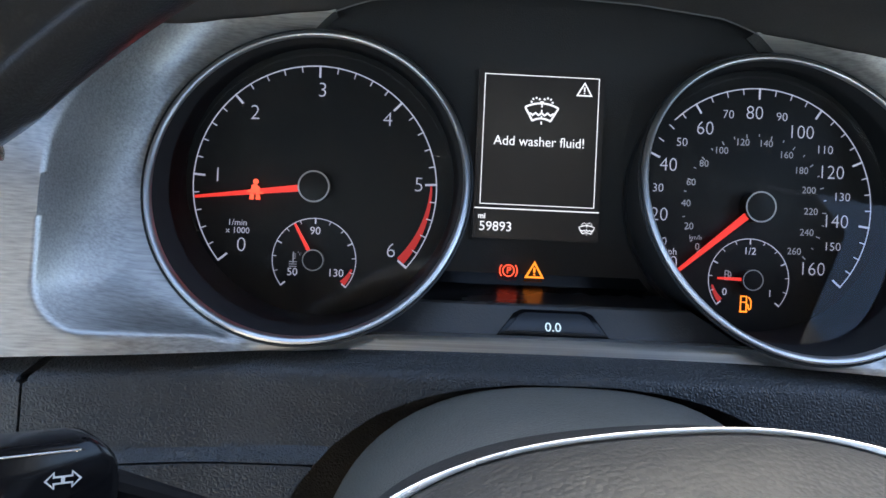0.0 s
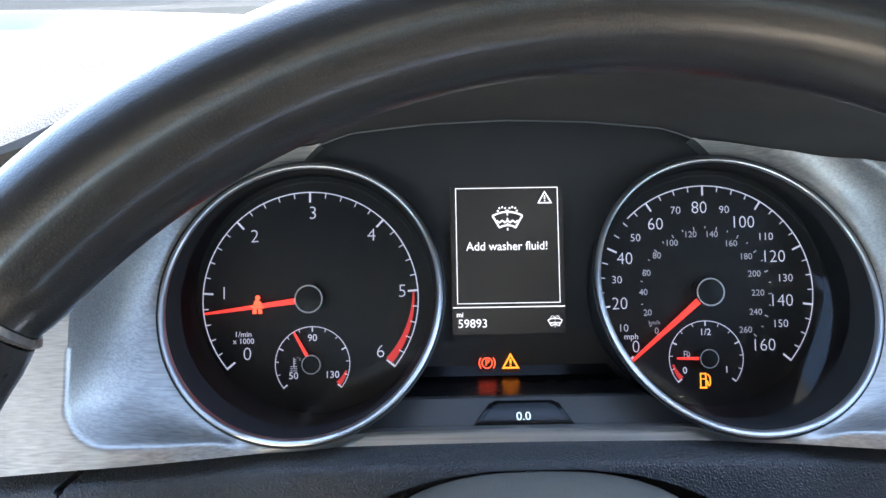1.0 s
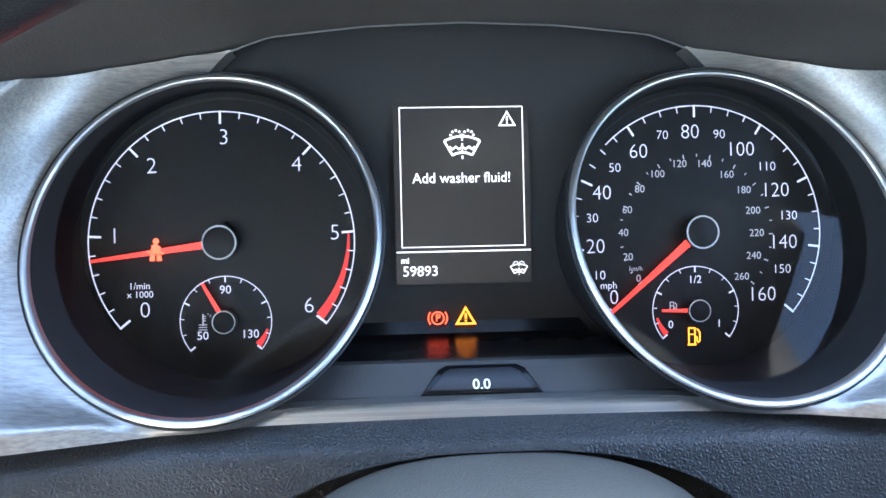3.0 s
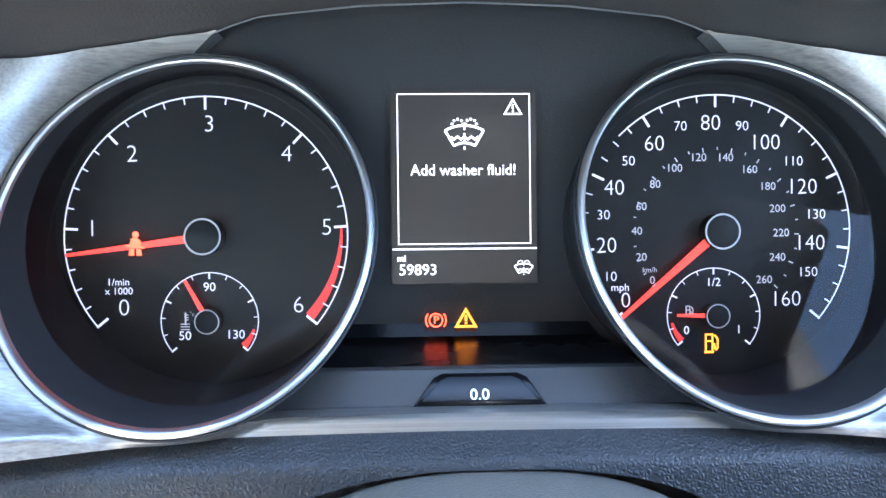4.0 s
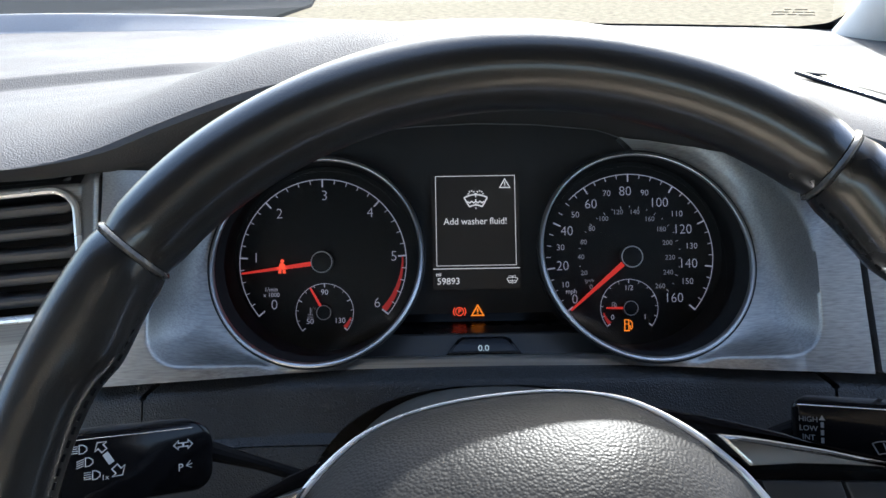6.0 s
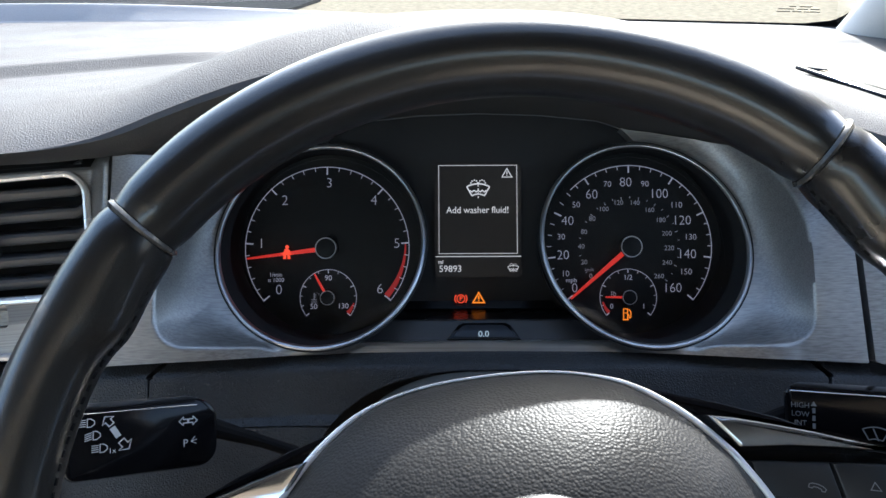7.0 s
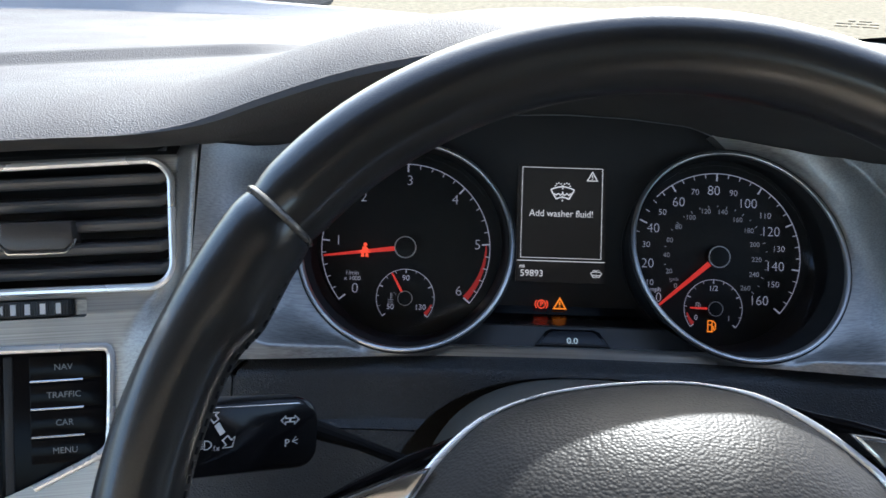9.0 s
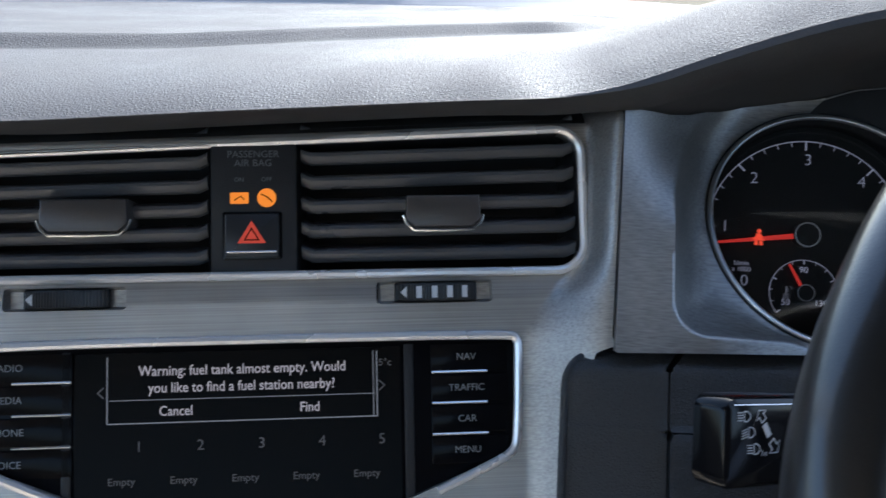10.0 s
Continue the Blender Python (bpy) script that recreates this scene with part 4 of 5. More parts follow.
# clear lenses over the dials
for face, (cx, cy) in ((tacho, RINGS[0]), (speedo, RINGS[1])):
    bm = bmesh.new()
    rows = []
    for r in (0.0519, 0.049, 0.045, 0.040, 0.034, 0.027, 0.019, 0.011, 0.005, 0.001):
        rows.append([DIAL @ Vector((cx + r * math.cos(t), cy + r * math.sin(t), 0.0195 - 0.28 * r * math.sin(t) + 0.0010 * (1 - (r / 0.0519) ** 2))) for t in [2 * math.pi * i / 64 for i in range(64)]])
    loft(bm, rows, closed=True)
    part("lens", bm, LENS, face, "clear slightly domed lens", shadow=False)

# ---- steering wheel ----
wheel = thing("steering_wheel", (0.0065, -0.2245, -0.1), "black leather steering wheel with silver spoke trims", "steering wheel")
RIM, TUBE_R = 0.1575, 0.0130


def from_top(deg):
    return abs((deg - 90 + 180) % 360 - 180)


def rim_mid(deg):
    """Radius of the rim's middle line: drawn in a little at the grips."""
    return RIM - 0.0028 * smooth01(from_top(deg), 30, 62)


def thumb_rest(deg):
    d = from_top(deg) - 55.5
    return 0.0030 * math.exp(-(d / (7.0 if d < 0 else 3.2)) ** 2)


def rim_section(a0, a1, steps, grip=False, extra=0.0):
    bm = bmesh.new()
    rows = []
    for i in range(steps + 1):
        deg = a0 + (a1 - a0) * i / steps
        a = radians(deg)
        end = min(1.0, min(i, steps - i) / 1.6)
        ring = []
        mid = rim_mid(deg)
        thumb = thumb_rest(deg) if grip else 0.0
        for k in range(36):
            t = 2 * math.pi * k / 36
            r = (TUBE_R - 0.0010 * smooth01(from_top(deg), 30, 62) + extra) * (0.93 + 0.07 * end)
            rr = r * math.cos(t)
            if math.cos(t) < 0:
                rr -= thumb * (-math.cos(t))
            nn = r * 1.14 * math.sin(t)
            ring.append(WHEEL @ Vector(((mid + rr) * math.cos(a), (mid + rr) * math.sin(a), nn)))
        rows.append(ring)
    loft(bm, rows, closed=True, caps=True)
    bmesh.ops.recalc_face_normals(bm, faces=bm.faces)
    return bm


SEAMS = (45.75, 134.25)
part("rim", rim_section(SEAMS[0] + 0.5, SEAMS[1] - 0.5, 72), LEATHER, wheel, "worn shiny black leather upper rim")
part("grip", rim_section(SEAMS[1] + 0.5, 212.6, 80, True, 0.0006), LEATHER, wheel, "black leather grip with stitching")
part("grip", rim_section(-32.6, SEAMS[0] - 0.5, 80, True, 0.0006), LEATHER, wheel, "black leather grip with stitching")
part("rim", rim_section(213.1, 326.9, 60), LEATHER, wheel, "black leather lower rim")
for deg in SEAMS:
    part("seam", rim_section(deg - 0.42, deg + 0.42, 4, False, 0.0005), SEAM, wheel, "worn seam in the leather")
# stitches along the inside of the grips
for a0, a1 in ((136.5, 210), (-30, 43.5)):
    bm = bmesh.new()
    for i in range(46):
        a = radians(a0 + (a1 - a0) * i / 45)
        b = a + radians(0.9)
        deg = math.degrees(a)
        r = rim_mid(deg) - TUBE_R + 0.0004 - thumb_rest(deg)
        tube(bm, [WHEEL @ Vector((r * math.cos(t), r * math.sin(t), 0.0015)) for t in (a, b)], 0.00055, 5)
    part("stitching", bm, STEM, wheel, "row of stitches")

# airbag cover
HX, HY = -0.0025, -0.030
HALF = [(0, 56), (12, 55.7), (22, 54.9), (31, 53.4), (40, 51), (48, 47.8), (55.5, 43), (64, 36), (71.5, 28), (78.5, 18.5), (84.5, 9), (88.5, 1.6), (92, -9), (93, -24), (90, -46), (78, -76), (52, -100), (22, -109), (0, -110)]


def hub_outline(grow=0.0):
    """The cover's outline: a broad arched top with straight falling shoulders."""
    pts = [(x / 1000, y / 1000) for x, y in HALF]
    pts = pts[::-1] + [(-x, y) for x, y in pts[1:-1]]
    pts = [(HX + x, y) for x, y in pts]
    for _ in range(2):
        pts = [((1 - f) * a[0] + f * b[0], (1 - f) * a[1] + f * b[1]) for a, b in zip(pts, pts[1:] + pts[:1]) for f in (0.25, 0.75)]
    return offset(pts, -grow) if grow else pts


def hub_edge(y):
    return -0.037 - 0.016 * min(1.0, max(0.0, (y - 0.02) / 0.034))


def hub_pad():
    bm = bmesh.new()
    rows = []
    for f in (1.0, 0.992, 0.98, 0.965, 0.945, 0.92, 0.89, 0.85, 0.80, 0.74, 0.66, 0.56, 0.44, 0.3, 0.15, 0.03):
        k = max(0.0, 1 - f ** 2.4) ** 0.75
        rows.append([WHEEL @ Vector((HX + (x - HX) * f, HY + (y - HY) * f, hub_edge(y) * (1 - k) + 0.005 * k)) for x, y in hub_outline()])
    back = [WHEEL @ Vector((x, y, hub_edge(y) - 0.03)) for x, y in hub_outline()]
    loft(bm, [back] + rows, closed=True, caps=True)
    bmesh.ops.recalc_face_normals(bm, faces=bm.faces)
    return bm


part("airbag_cover", hub_pad(), HUB, wheel, "grained black airbag cover")
rim_line = hub_outline(0.0006)
part("hub_trim", tube(bmesh.new(), [WHEEL @ Vector((x, y, hub_edge(y) + 0.0009)) for x, y in rim_line], [0.0005 + 0.0010 * smooth01(abs(x - HX), 0.03, 0.068) for x, y in rim_line], 10, closed=True), TRIMLINE, wheel, "thin chrome line round the airbag cover")
bm = bmesh.new()
EM = WHEEL @ Matrix.Translation((0.002, -0.0150, 0.004))
rows = []
for r, n in ((0.0330, -0.004), (0.0325, 0.0035), (0.0315, 0.0055), (0.0300, 0.0055), (0.0292, 0.0040)):
    rows.append([EM @ Vector((r * math.cos(2 * math.pi * i / 48), r * math.sin(2 * math.pi * i / 48) - 0.000, n)) for i in range(48)])
loft(bm, rows, closed=True)
bmesh.ops.recalc_face_normals(bm, faces=bm.faces)
badge = part("badge_ring", bm, CHROME, wheel, "chrome badge ring")
part("badge_plate", prism(bmesh.new(), EM, circle(0, 0, 0.0298, 48), -0.004, 0.0035), GLOSS, badge, "plain dark badge plate")

BLADE = [(69.6, 33.9), (78, 32.2), (87.6, 29.5), (105, 24.3), (124.3, 17.7), (136, 13.4), (127.2, 15.1), (110.6, 18.3), (95.5, 20.6), (80, 21.8), (78.2, 22.0)]
UPPER = [(40, 48.5), (49.7, 46.6), (57.6, 44.2), (67, 41), (77.5, 38.0), (97.4, 30.6), (109.2, 25.2), (134, 16), (150, 11), (150, 8), (136, 13.6), (124.3, 18), (105, 24.6), (87.6, 29.8), (78, 32.5), (65, 35.1), (45, 38)]
LOWER = [(60, 22.2), (80, 21.5), (95.5, 20.3), (110.6, 18.0), (127.2, 14.8), (150, 8), (150, -36), (80, -40), (70, -10)]
BUTTONS = ([(81.5, 17.2), (108, 13.6), (110.3, 0.9), (84, 4.5)], [(109, 13.4), (126.4, 11.0), (141, 8.2), (142, -4.0), (111.3, 0.7)], [(84, 3.6), (110.6, -0.1), (142, -5.0), (142, -24), (86, -18)])
for sgn in (1, -1):
    def flip(pts):
        return [(sgn * x / 1000, y / 1000) for x, y in pts][::-1 if sgn > 0 else 1]
    part("spoke_trim", prism(bmesh.new(), WHEEL, flip(BLADE), -0.052, -0.0365, 0.0016), SATIN, wheel, "satin silver spoke blade")
    part("spoke_cover", prism(bmesh.new(), WHEEL, flip(UPPER), -0.070, -0.0500, 0.0018), GLOSS, wheel, "gloss black spoke cover")
    part("control_panel", prism(bmesh.new(), WHEEL, flip(LOWER), -0.060, -0.0425, 0.0010), GLOSS, wheel, "gloss black control panel")
    for outline in BUTTONS:
        part("control_button", prism(bmesh.new(), WHEEL, flip(outline), -0.043, -0.0375, 0.0010), BUTTON, wheel, "black control button")
    if sgn > 0:
        handset = [(99.1, 6.6), (99.5, 7.6), (100.6, 7.7), (102.4, 7.1), (104.0, 6.1), (104.9, 5.0), (104.3, 4.3), (103.3, 4.6), (103.2, 5.3), (102.0, 6.1), (100.8, 6.5), (100.2, 6.1)]
        part("phone_symbol", ribbon(bmesh.new(), WHEEL, [(x / 1000, y / 1000) for x, y in handset], 0.00034, -0.0371, closed=True), PRINT_SOFT, wheel)
        part("voice_symbol", ribbon(bmesh.new(), WHEEL, [(0.1199, 0.0032), (0.1234, 0.0024), (0.1217, 0.0055)], 0.00036, -0.0371, closed=True), PRINT_SOFT, wheel)


# ---- control stalks ----
def stalk(name, M, flip, label):
    x0, x1 = (-0.0455, 0.0125) if not flip else (-0.0105, 0.060)
    root = (x1 if not flip else x0)
    base = M @ Vector((root, -0.006, -0.01))
    ob = thing(name, base, label, "control stalk")
    bm = bmesh.new()
    outline = []
    for cx, cy, a, r in ((x1, -0.0190, -90, 0.0045 if flip else 0.0080), (x1, 0.0085, 0, 0.0045 if flip else 0.0095), (x0, 0.0085, 90, 0.0045), (x0, -0.0190, 180, 0.0045)):
        ox, oy = (cx - r if cx == x1 else cx + r), (cy + r if cy < 0 else cy - r)
        outline += arc(ox, oy, r, a, a + 90, 6)
    prism(bm, M, outline, -0.013, -0.0005, 0.0022)
    part("paddle", bm, GLOSS, ob, "gloss black paddle with printed symbols")
    # silver tube stands in for the highlight on the paddle's glossy upper edge
    part("edge_line", tube(bmesh.new(), [M @ Vector((x0 + 0.003 + (x1 - x0 - (0.006 if flip else 0.012)) * i / 8, 0.0062, -0.0004)) for i in range(9)], 0.00025, 6), SATIN, ob, "thin silver line in place of the edge highlight")
    tgt = Vector((math.copysign(0.062, -1 if not flip else 1), -0.098, -0.102))
    a = M @ Vector((root, -0.005, -0.008))
    part("stem", tube(bmesh.new(), [a, a.lerp(tgt, 0.35) + Vector((0, 0, 0.0005)), a.lerp(tgt, 0.7), tgt], [0.0040, 0.0026, 0.0027, 0.0040], 12), STEM, ob, "tapered matt black stem")
    return ob


def lamp_glyph(bm, M, x, y, s, n, slant=0.0):
    for k in range(4):
        yy = y + (0.75 - 0.5 * k) * s * 0.62
        ribbon(bm, M, [(x - 1.35 * s, yy + slant * s), (x - 0.35 * s, yy)], 0.00032, n)
    ribbon(bm, M, [(x - 0.15 * s, y + 0.62 * s), (x + 0.35 * s, y + 0.60 * s), (x + 0.85 * s, y + 0.25 * s), (x + 0.9 * s, y - 0.2 * s), (x + 0.4 * s, y - 0.6 * s), (x - 0.15 * s, y - 0.62 * s)], 0.00036, n, closed=True)
    return bm


def arrow_outline(x, y, ang, l, w):
    c, s = math.cos(radians(ang)), math.sin(radians(ang))
    raw = [(-l, -w * 0.42), (0, -w * 0.42), (0, -w), (l, 0), (0, w), (0, w * 0.42), (-l, w * 0.42)]
    return [(x + a * c - b * s, y + a * s + b * c) for a, b in raw]


ind = stalk("indicator_stalk", STALK_L, False, "gloss black indicator and headlamp stalk")
NF = -0.0003
bm = bmesh.new()
for dx in (-1, 1):
    ribbon(bm, STALK_L, arrow_outline(dx * 0.0019, 0.0, 0 if dx > 0 else 180, 0.0017, 0.0017), 0.00042, NF, closed=True)
part("turn_symbol", bm, PRINT, ind)
bm = text("P", STALK_L, -0.0010, -0.0088, 0.0042, NF)
for a in (-25, 15, 50):
    ribbon(bm, STALK_L, [(0.0012, -0.0082), (0.0012 + 0.0024 * math.cos(radians(a)), -0.0082 + 0.0024 * math.sin(radians(a)))], 0.0003, NF)
part("parking_light_symbol", bm, PRINT, ind)
bm = bmesh.new()
lamp_glyph(bm, STALK_L, -0.0373, 0.0028, 0.0025, NF)
lamp_glyph(bm, STALK_L, -0.0352, -0.0020, 0.0025, NF, -0.3)
lamp_glyph(bm, STALK_L, -0.0327, -0.0070, 0.0025, NF)
text("1x", STALK_L, -0.0287, -0.0084, 0.0028, NF, bm=bm)
part("headlamp_symbols", bm, PRINT, ind)
part("lever_arrow", ribbon(bmesh.new(), STALK_L, arrow_outline(-0.0303, 0.0030, 128, 0.0020, 0.0026), 0.00042, NF, closed=True), PRINT, ind)
part("lever_bar", ribbon(bmesh.new(), STALK_L, [(-0.0288, 0.0004), (-0.0264, -0.0034)], 0.0022, NF), PRINT, ind)
part("lever_arrow", ribbon(bmesh.new(), STALK_L, arrow_outline(-0.0240, -0.0066, -50, 0.0022, 0.0030), 0.00042, NF, closed=True), PRINT, ind)

wip = stalk("wiper_stalk", STALK_R, True, "gloss black wiper stalk with printed speeds")
for i, s in enumerate(("HIGH", "LOW", "INT")):
    part("lettering", text(s, STALK_R, -0.0036, 0.0004 - 0.0036 * i, 0.0030, NF), PRINT_SOFT, wip)
part("speed_arrow", patch(bmesh.new(), STALK_R, [(0.0004, 0.0004), (0.0028, 0.0004), (0.0016, 0.0024)], NF), PRINT_SOFT, wip)
for k in range(4):
    y = -0.0004 - 0.0031 * k
    part("speed_bar", patch(bmesh.new(), STALK_R, [(0.0010, y - 0.0021), (0.0022, y - 0.0021), (0.0022, y), (0.0010, y)], NF), PRINT_SOFT, wip)
bm = bmesh.new()
X0, Y0 = 0.0240, -0.0078
ribbon(bm, STALK_R, arc(X0, Y0 - 0.008, 0.0098, 62, 118, 12), 0.00042, NF)
ribbon(bm, STALK_R, arc(X0, Y0 - 0.008, 0.0052, 62, 118, 12), 0.00042, NF)
for a in (62, 118):
    ribbon(bm, STALK_R, [(X0 + r * math.cos(radians(a)), Y0 - 0.008 + r * math.sin(radians(a))) for r in (0.0052, 0.0098)], 0.00042, NF)
ribbon(bm, STALK_R, [(X0 + 0.001, Y0 - 0.0035), (X0 - 0.0008, Y0 + 0.0012)], 0.0005, NF)
part("wiper_symbol", bm, PRINT_SOFT, wip)
for k in range(4):
    part("interval_dot", patch(bmesh.new(), STALK_R, circle(0.0330 + 0.0024 * k, 0.0, 0.0006 + 0.00012 * k, 10), NF), PRINT_SOFT, wip)


# ---- centre console ----
def console_edge(s, v):
    right = 0.0195 + 0.115 * (v + 0.04) if v > -0.0868 else 0.0135 - 0.012 * smooth01(-0.0866 - v, 0, 0.006) + 0.25 * (v + 0.0896)
    p = CONSOLE @ Vector((s, v, console_n(s, v)))
    return p.x + 0.1823 - 0.01 * p.z if v > -0.0868 else s - right


SCR = (-0.2505, -0.146, -0.0295, -0.0838)


def screen_hole(s, v):
    d = box_sdf(s, v, SCR[0], -0.170, SCR[2], SCR[3], 0.004)
    m = abs(s + 0.14)
    cut = (m - 0.0774) * 0.40 - (v + 0.1458)
    return max(d, cut * 0.92)


def sag(s, v):
    """The vents' top edge falls away from the driver."""
    return 0.033 * min(0.0, s + 0.01) * min(1.0, max(0.0, (v + 0.056) / 0.06))


def fascia_top(s, v):
    """Upper edge of the brushed part: just over the vents, up to the lip beside them."""
    return 0.0072 + sag(s, v) + 0.0228 * smooth01(s, 0.0045, 0.0065)


def console_sdf(s, v):
    d = max(console_edge(s, v), -0.215 - v, v - fascia_top(s, v), -0.62 - s)
    vent = box_sdf(s, v - sag(s, v), -0.2805, -0.0562, 0.0005, 0.0038, 0.011)
    wheels = min(box_sdf(s, v, -0.0886, -0.0698, -0.0392, -0.0605, 0.0015), box_sdf(s, v, -0.2412, -0.0698, -0.1918, -0.0605, 0.0015))
    return max(d, -vent, -screen_hole(s, v), -wheels)


def console_n(s, v):
    rise = 0.0165 * (1 - smooth01(0.0148 + 0.0893 * max(v, -0.088) - s, 0, 0.0120 + 0.022 * smooth01(-v, 0.045, 0.085))) - 0.020 * smooth01(v - sag(s, v), 0.0052, 0.024)
    near = box_sdf(s, v - sag(s, v), -0.2805, -0.0562, 0.0005, 0.0038, 0.011)
    scoop = max(0.0, 1 - max(0.0, near) / 0.0115) * smooth01(-v, 0.02, 0.05)
    return rise - 0.0018 * scoop


console = mesh_thing("console_fascia", sheet(ID4, -0.46, 0.030, -0.17, 0.036, 0.0010, console_sdf, console_n, 0.010), BRUSHED, "brushed aluminium centre console fascia", "trim panel", base=(-0.14, -0.17, 0), frame_m=DASH @ CONSOLE)
console.data.set_sharp_from_angle(angle=radians(55))
# black strip stands in for the fascia's shaded top under the lip
part("shade_strip", sheet(ID4, -0.46, 0.030, -0.012, 0.036, 0.0020, lambda s, v: max(console_edge(s, v), v - (0.030 + 0.03 * s), fascia_top(s, v) - 0.0006 - v), lambda s, v: console_n(s, v) - 0.0012, 0.006), FASCIA_SHADE, console, "black strip for the shaded fascia top under the lip")


def outline_tube(pts, n, r, closed=True):
    return tube(bmesh.new(), [CONSOLE @ Vector((x, y, n + console_n(x, y))) for x, y in pts], r, 8, closed)


def vent(s0, s1, knob0, knob1, label):
    ob = thing("air_vent", CONSOLE @ Vector(((s0 + s1) / 2, -0.055, -0.02)), label, "air vent", group="centre air vents")
    bm = bmesh.new()
    pts = [(x, y + sag(x, y)) for x, y in rounded(s0, -0.0560, s1, 0.0036, 0.0015)]
    rows = [[CONSOLE @ Vector((x, y, n)) for x, y in pts] for n in (-0.001, -0.045)]
    loft(bm, rows, closed=True)
    bm.faces.new([bm.verts.new(CONSOLE @ Vector((x, y, -0.045))) for x, y in pts])
    part("duct", bm, MATTE, ob, "dark duct behind the slats")
    for k in range(6):
        v = 0.0052 - 0.0112 * k
        prof = [(-0.0052, 0.0012), (-0.0040, 0.0004), (-0.0038, -0.0010), (-0.0044, -0.0026), (-0.0058, -0.0040), (-0.0078, -0.0044), (-0.026, 0.0022), (-0.026, 0.0046)]
        bm = bmesh.new()
        rows = []
        for t in (0.0, 0.012, 0.035, 0.1, 0.3, 0.5, 0.7, 0.9, 0.965, 0.988, 1.0):
            s = s0 + 0.0012 + (s1 - s0 - 0.0024) * t
            lift = 0.0018 * max(0.0, (abs(2 * t - 1) - 0.93) / 0.07)
            rows.append([CONSOLE @ Vector((s, v + sag(s, v) + 0.004 + dv + lift, n)) for n, dv in prof])
        loft(bm, rows, closed=True, caps=True)
        bmesh.ops.recalc_face_normals(bm, faces=bm.faces)
        part("slat", bm, SLAT, ob)
    c = (knob0 + knob1) / 2
    w = (knob1 - knob0) / 2
    DK = 0.0026
    outline = [(x, y - DK) for x, y in [(knob0 + 0.004, -0.0352), (knob1 - 0.004, -0.0352), (knob1, -0.0315), (knob1 - 0.0005, -0.0215), (knob0 + 0.0005, -0.0215), (knob0, -0.0315)]]
    kb = part("knob", prism(bmesh.new(), CONSOLE, outline, -0.012, 0.0045, 0.0012), KNOB, ob, "dark grey sliding vent knob")
    part("knob_edge", tube(bmesh.new(), [CONSOLE @ (Vector(q) - Vector((0, DK, 0))) for q in ((knob0 - 0.0008, -0.0300, 0.003), (knob0 + 0.0006, -0.0335, 0.0034), (knob0 + 0.0036, -0.0362, 0.0036), (c, -0.0365, 0.0038), (knob1 - 0.0036, -0.0362, 0.0036), (knob1 - 0.0006, -0.0335, 0.0034), (knob1 + 0.0008, -0.0300, 0.003))], 0.0008, 8), CHROME, kb, "chrome lower edge")
    return ob


vent(-0.1212, 0.0, -0.0757, -0.0435, "black slatted air vent with a dark knob")
vent(-0.2800, -0.1582, -0.2258, -0.1901, "black slatted air vent with a dark knob")
part("vent_surround", tube(bmesh.new(), [Vector((x, y + sag(x, y), 0.0011 + console_n(x, y))) for x, y in rounded(-0.2812, -0.0568, 0.0012, 0.0044, 0.0115, 8)], 0.0019, 8, True), TRIMLINE, console, "thin chrome surround of the air vents")

# hazard switch panel between the vents
haz = thing("hazard_panel", CONSOLE @ Vector((-0.14, -0.055, -0.01)), "black panel with hazard switch and airbag lights", "switch panel")
part("panel", prism(bmesh.new(), CONSOLE, [(x, y + sag(x, y)) for x, y in rounded(-0.1578, -0.0558, -0.1216, 0.0034, 0.001)], -0.02, -0.0015, 0.0006), MATTE, haz)
part("switch_frame", prism(bmesh.new(), CONSOLE, rounded(-0.1528, -0.0500, -0.1278, -0.0296, 0.0012), -0.004, -0.0006, 0.0006), GLOSS, haz)
sw = part("hazard_switch", prism(bmesh.new(), CONSOLE, rounded(-0.1516, -0.0490, -0.1290, -0.0306, 0.001), -0.004, 0.0008, 0.001), BUTTON, haz, "black hazard switch")
bm = bmesh.new()
patch(bm, CONSOLE, [(-0.1462, -0.0432), (-0.1344, -0.0432), (-0.1403, -0.0336)], 0.0010)
part("hazard_symbol", bm, HAZARD, sw, "red warning triangle")
bm = bmesh.new()
ribbon(bm, CONSOLE, [(-0.1432, -0.0418), (-0.1374, -0.0418), (-0.1403, -0.0369)], 0.0005, 0.0012, closed=True)
part("hazard_lines", bm, GLOSS, sw)
part("switch_line", tube(bmesh.new(), [CONSOLE @ Vector((-0.1505, -0.0468, 0.0008)), CONSOLE @ Vector((-0.1301, -0.0468, 0.0008))], 0.0005, 6), SATIN, sw, "silver line")
part("airbag_light", prism(bmesh.new(), CONSOLE, rounded(-0.1495, -0.0262, -0.1418, -0.0214, 0.0005), -0.002, -0.0012), AMBER, haz, "lit amber symbol")
part("airbag_light", prism(bmesh.new(), CONSOLE, circle(-0.1342, -0.0238, 0.0040, 24), -0.002, -0.0012), AMBER, haz, "lit amber round symbol")
bm = bmesh.new()
ribbon(bm, CONSOLE, [(-0.1478, -0.0248), (-0.1450, -0.0230), (-0.1436, -0.0246)], 0.0004, -0.0010)
ribbon(bm, CONSOLE, [(-0.1366, -0.0222), (-0.1338, -0.0236), (-0.1318, -0.0256)], 0.0005, -0.0010)
part("airbag_marks", bm, GLOSS, haz)
part("lettering", text("PASSENGER", CONSOLE, -0.1398, -0.0052, 0.0042, -0.0012), PRINT_DIM, haz)
part("lettering", text("AIR BAG", CONSOLE, -0.1398, -0.0090, 0.0042, -0.0012), PRINT_DIM, haz)
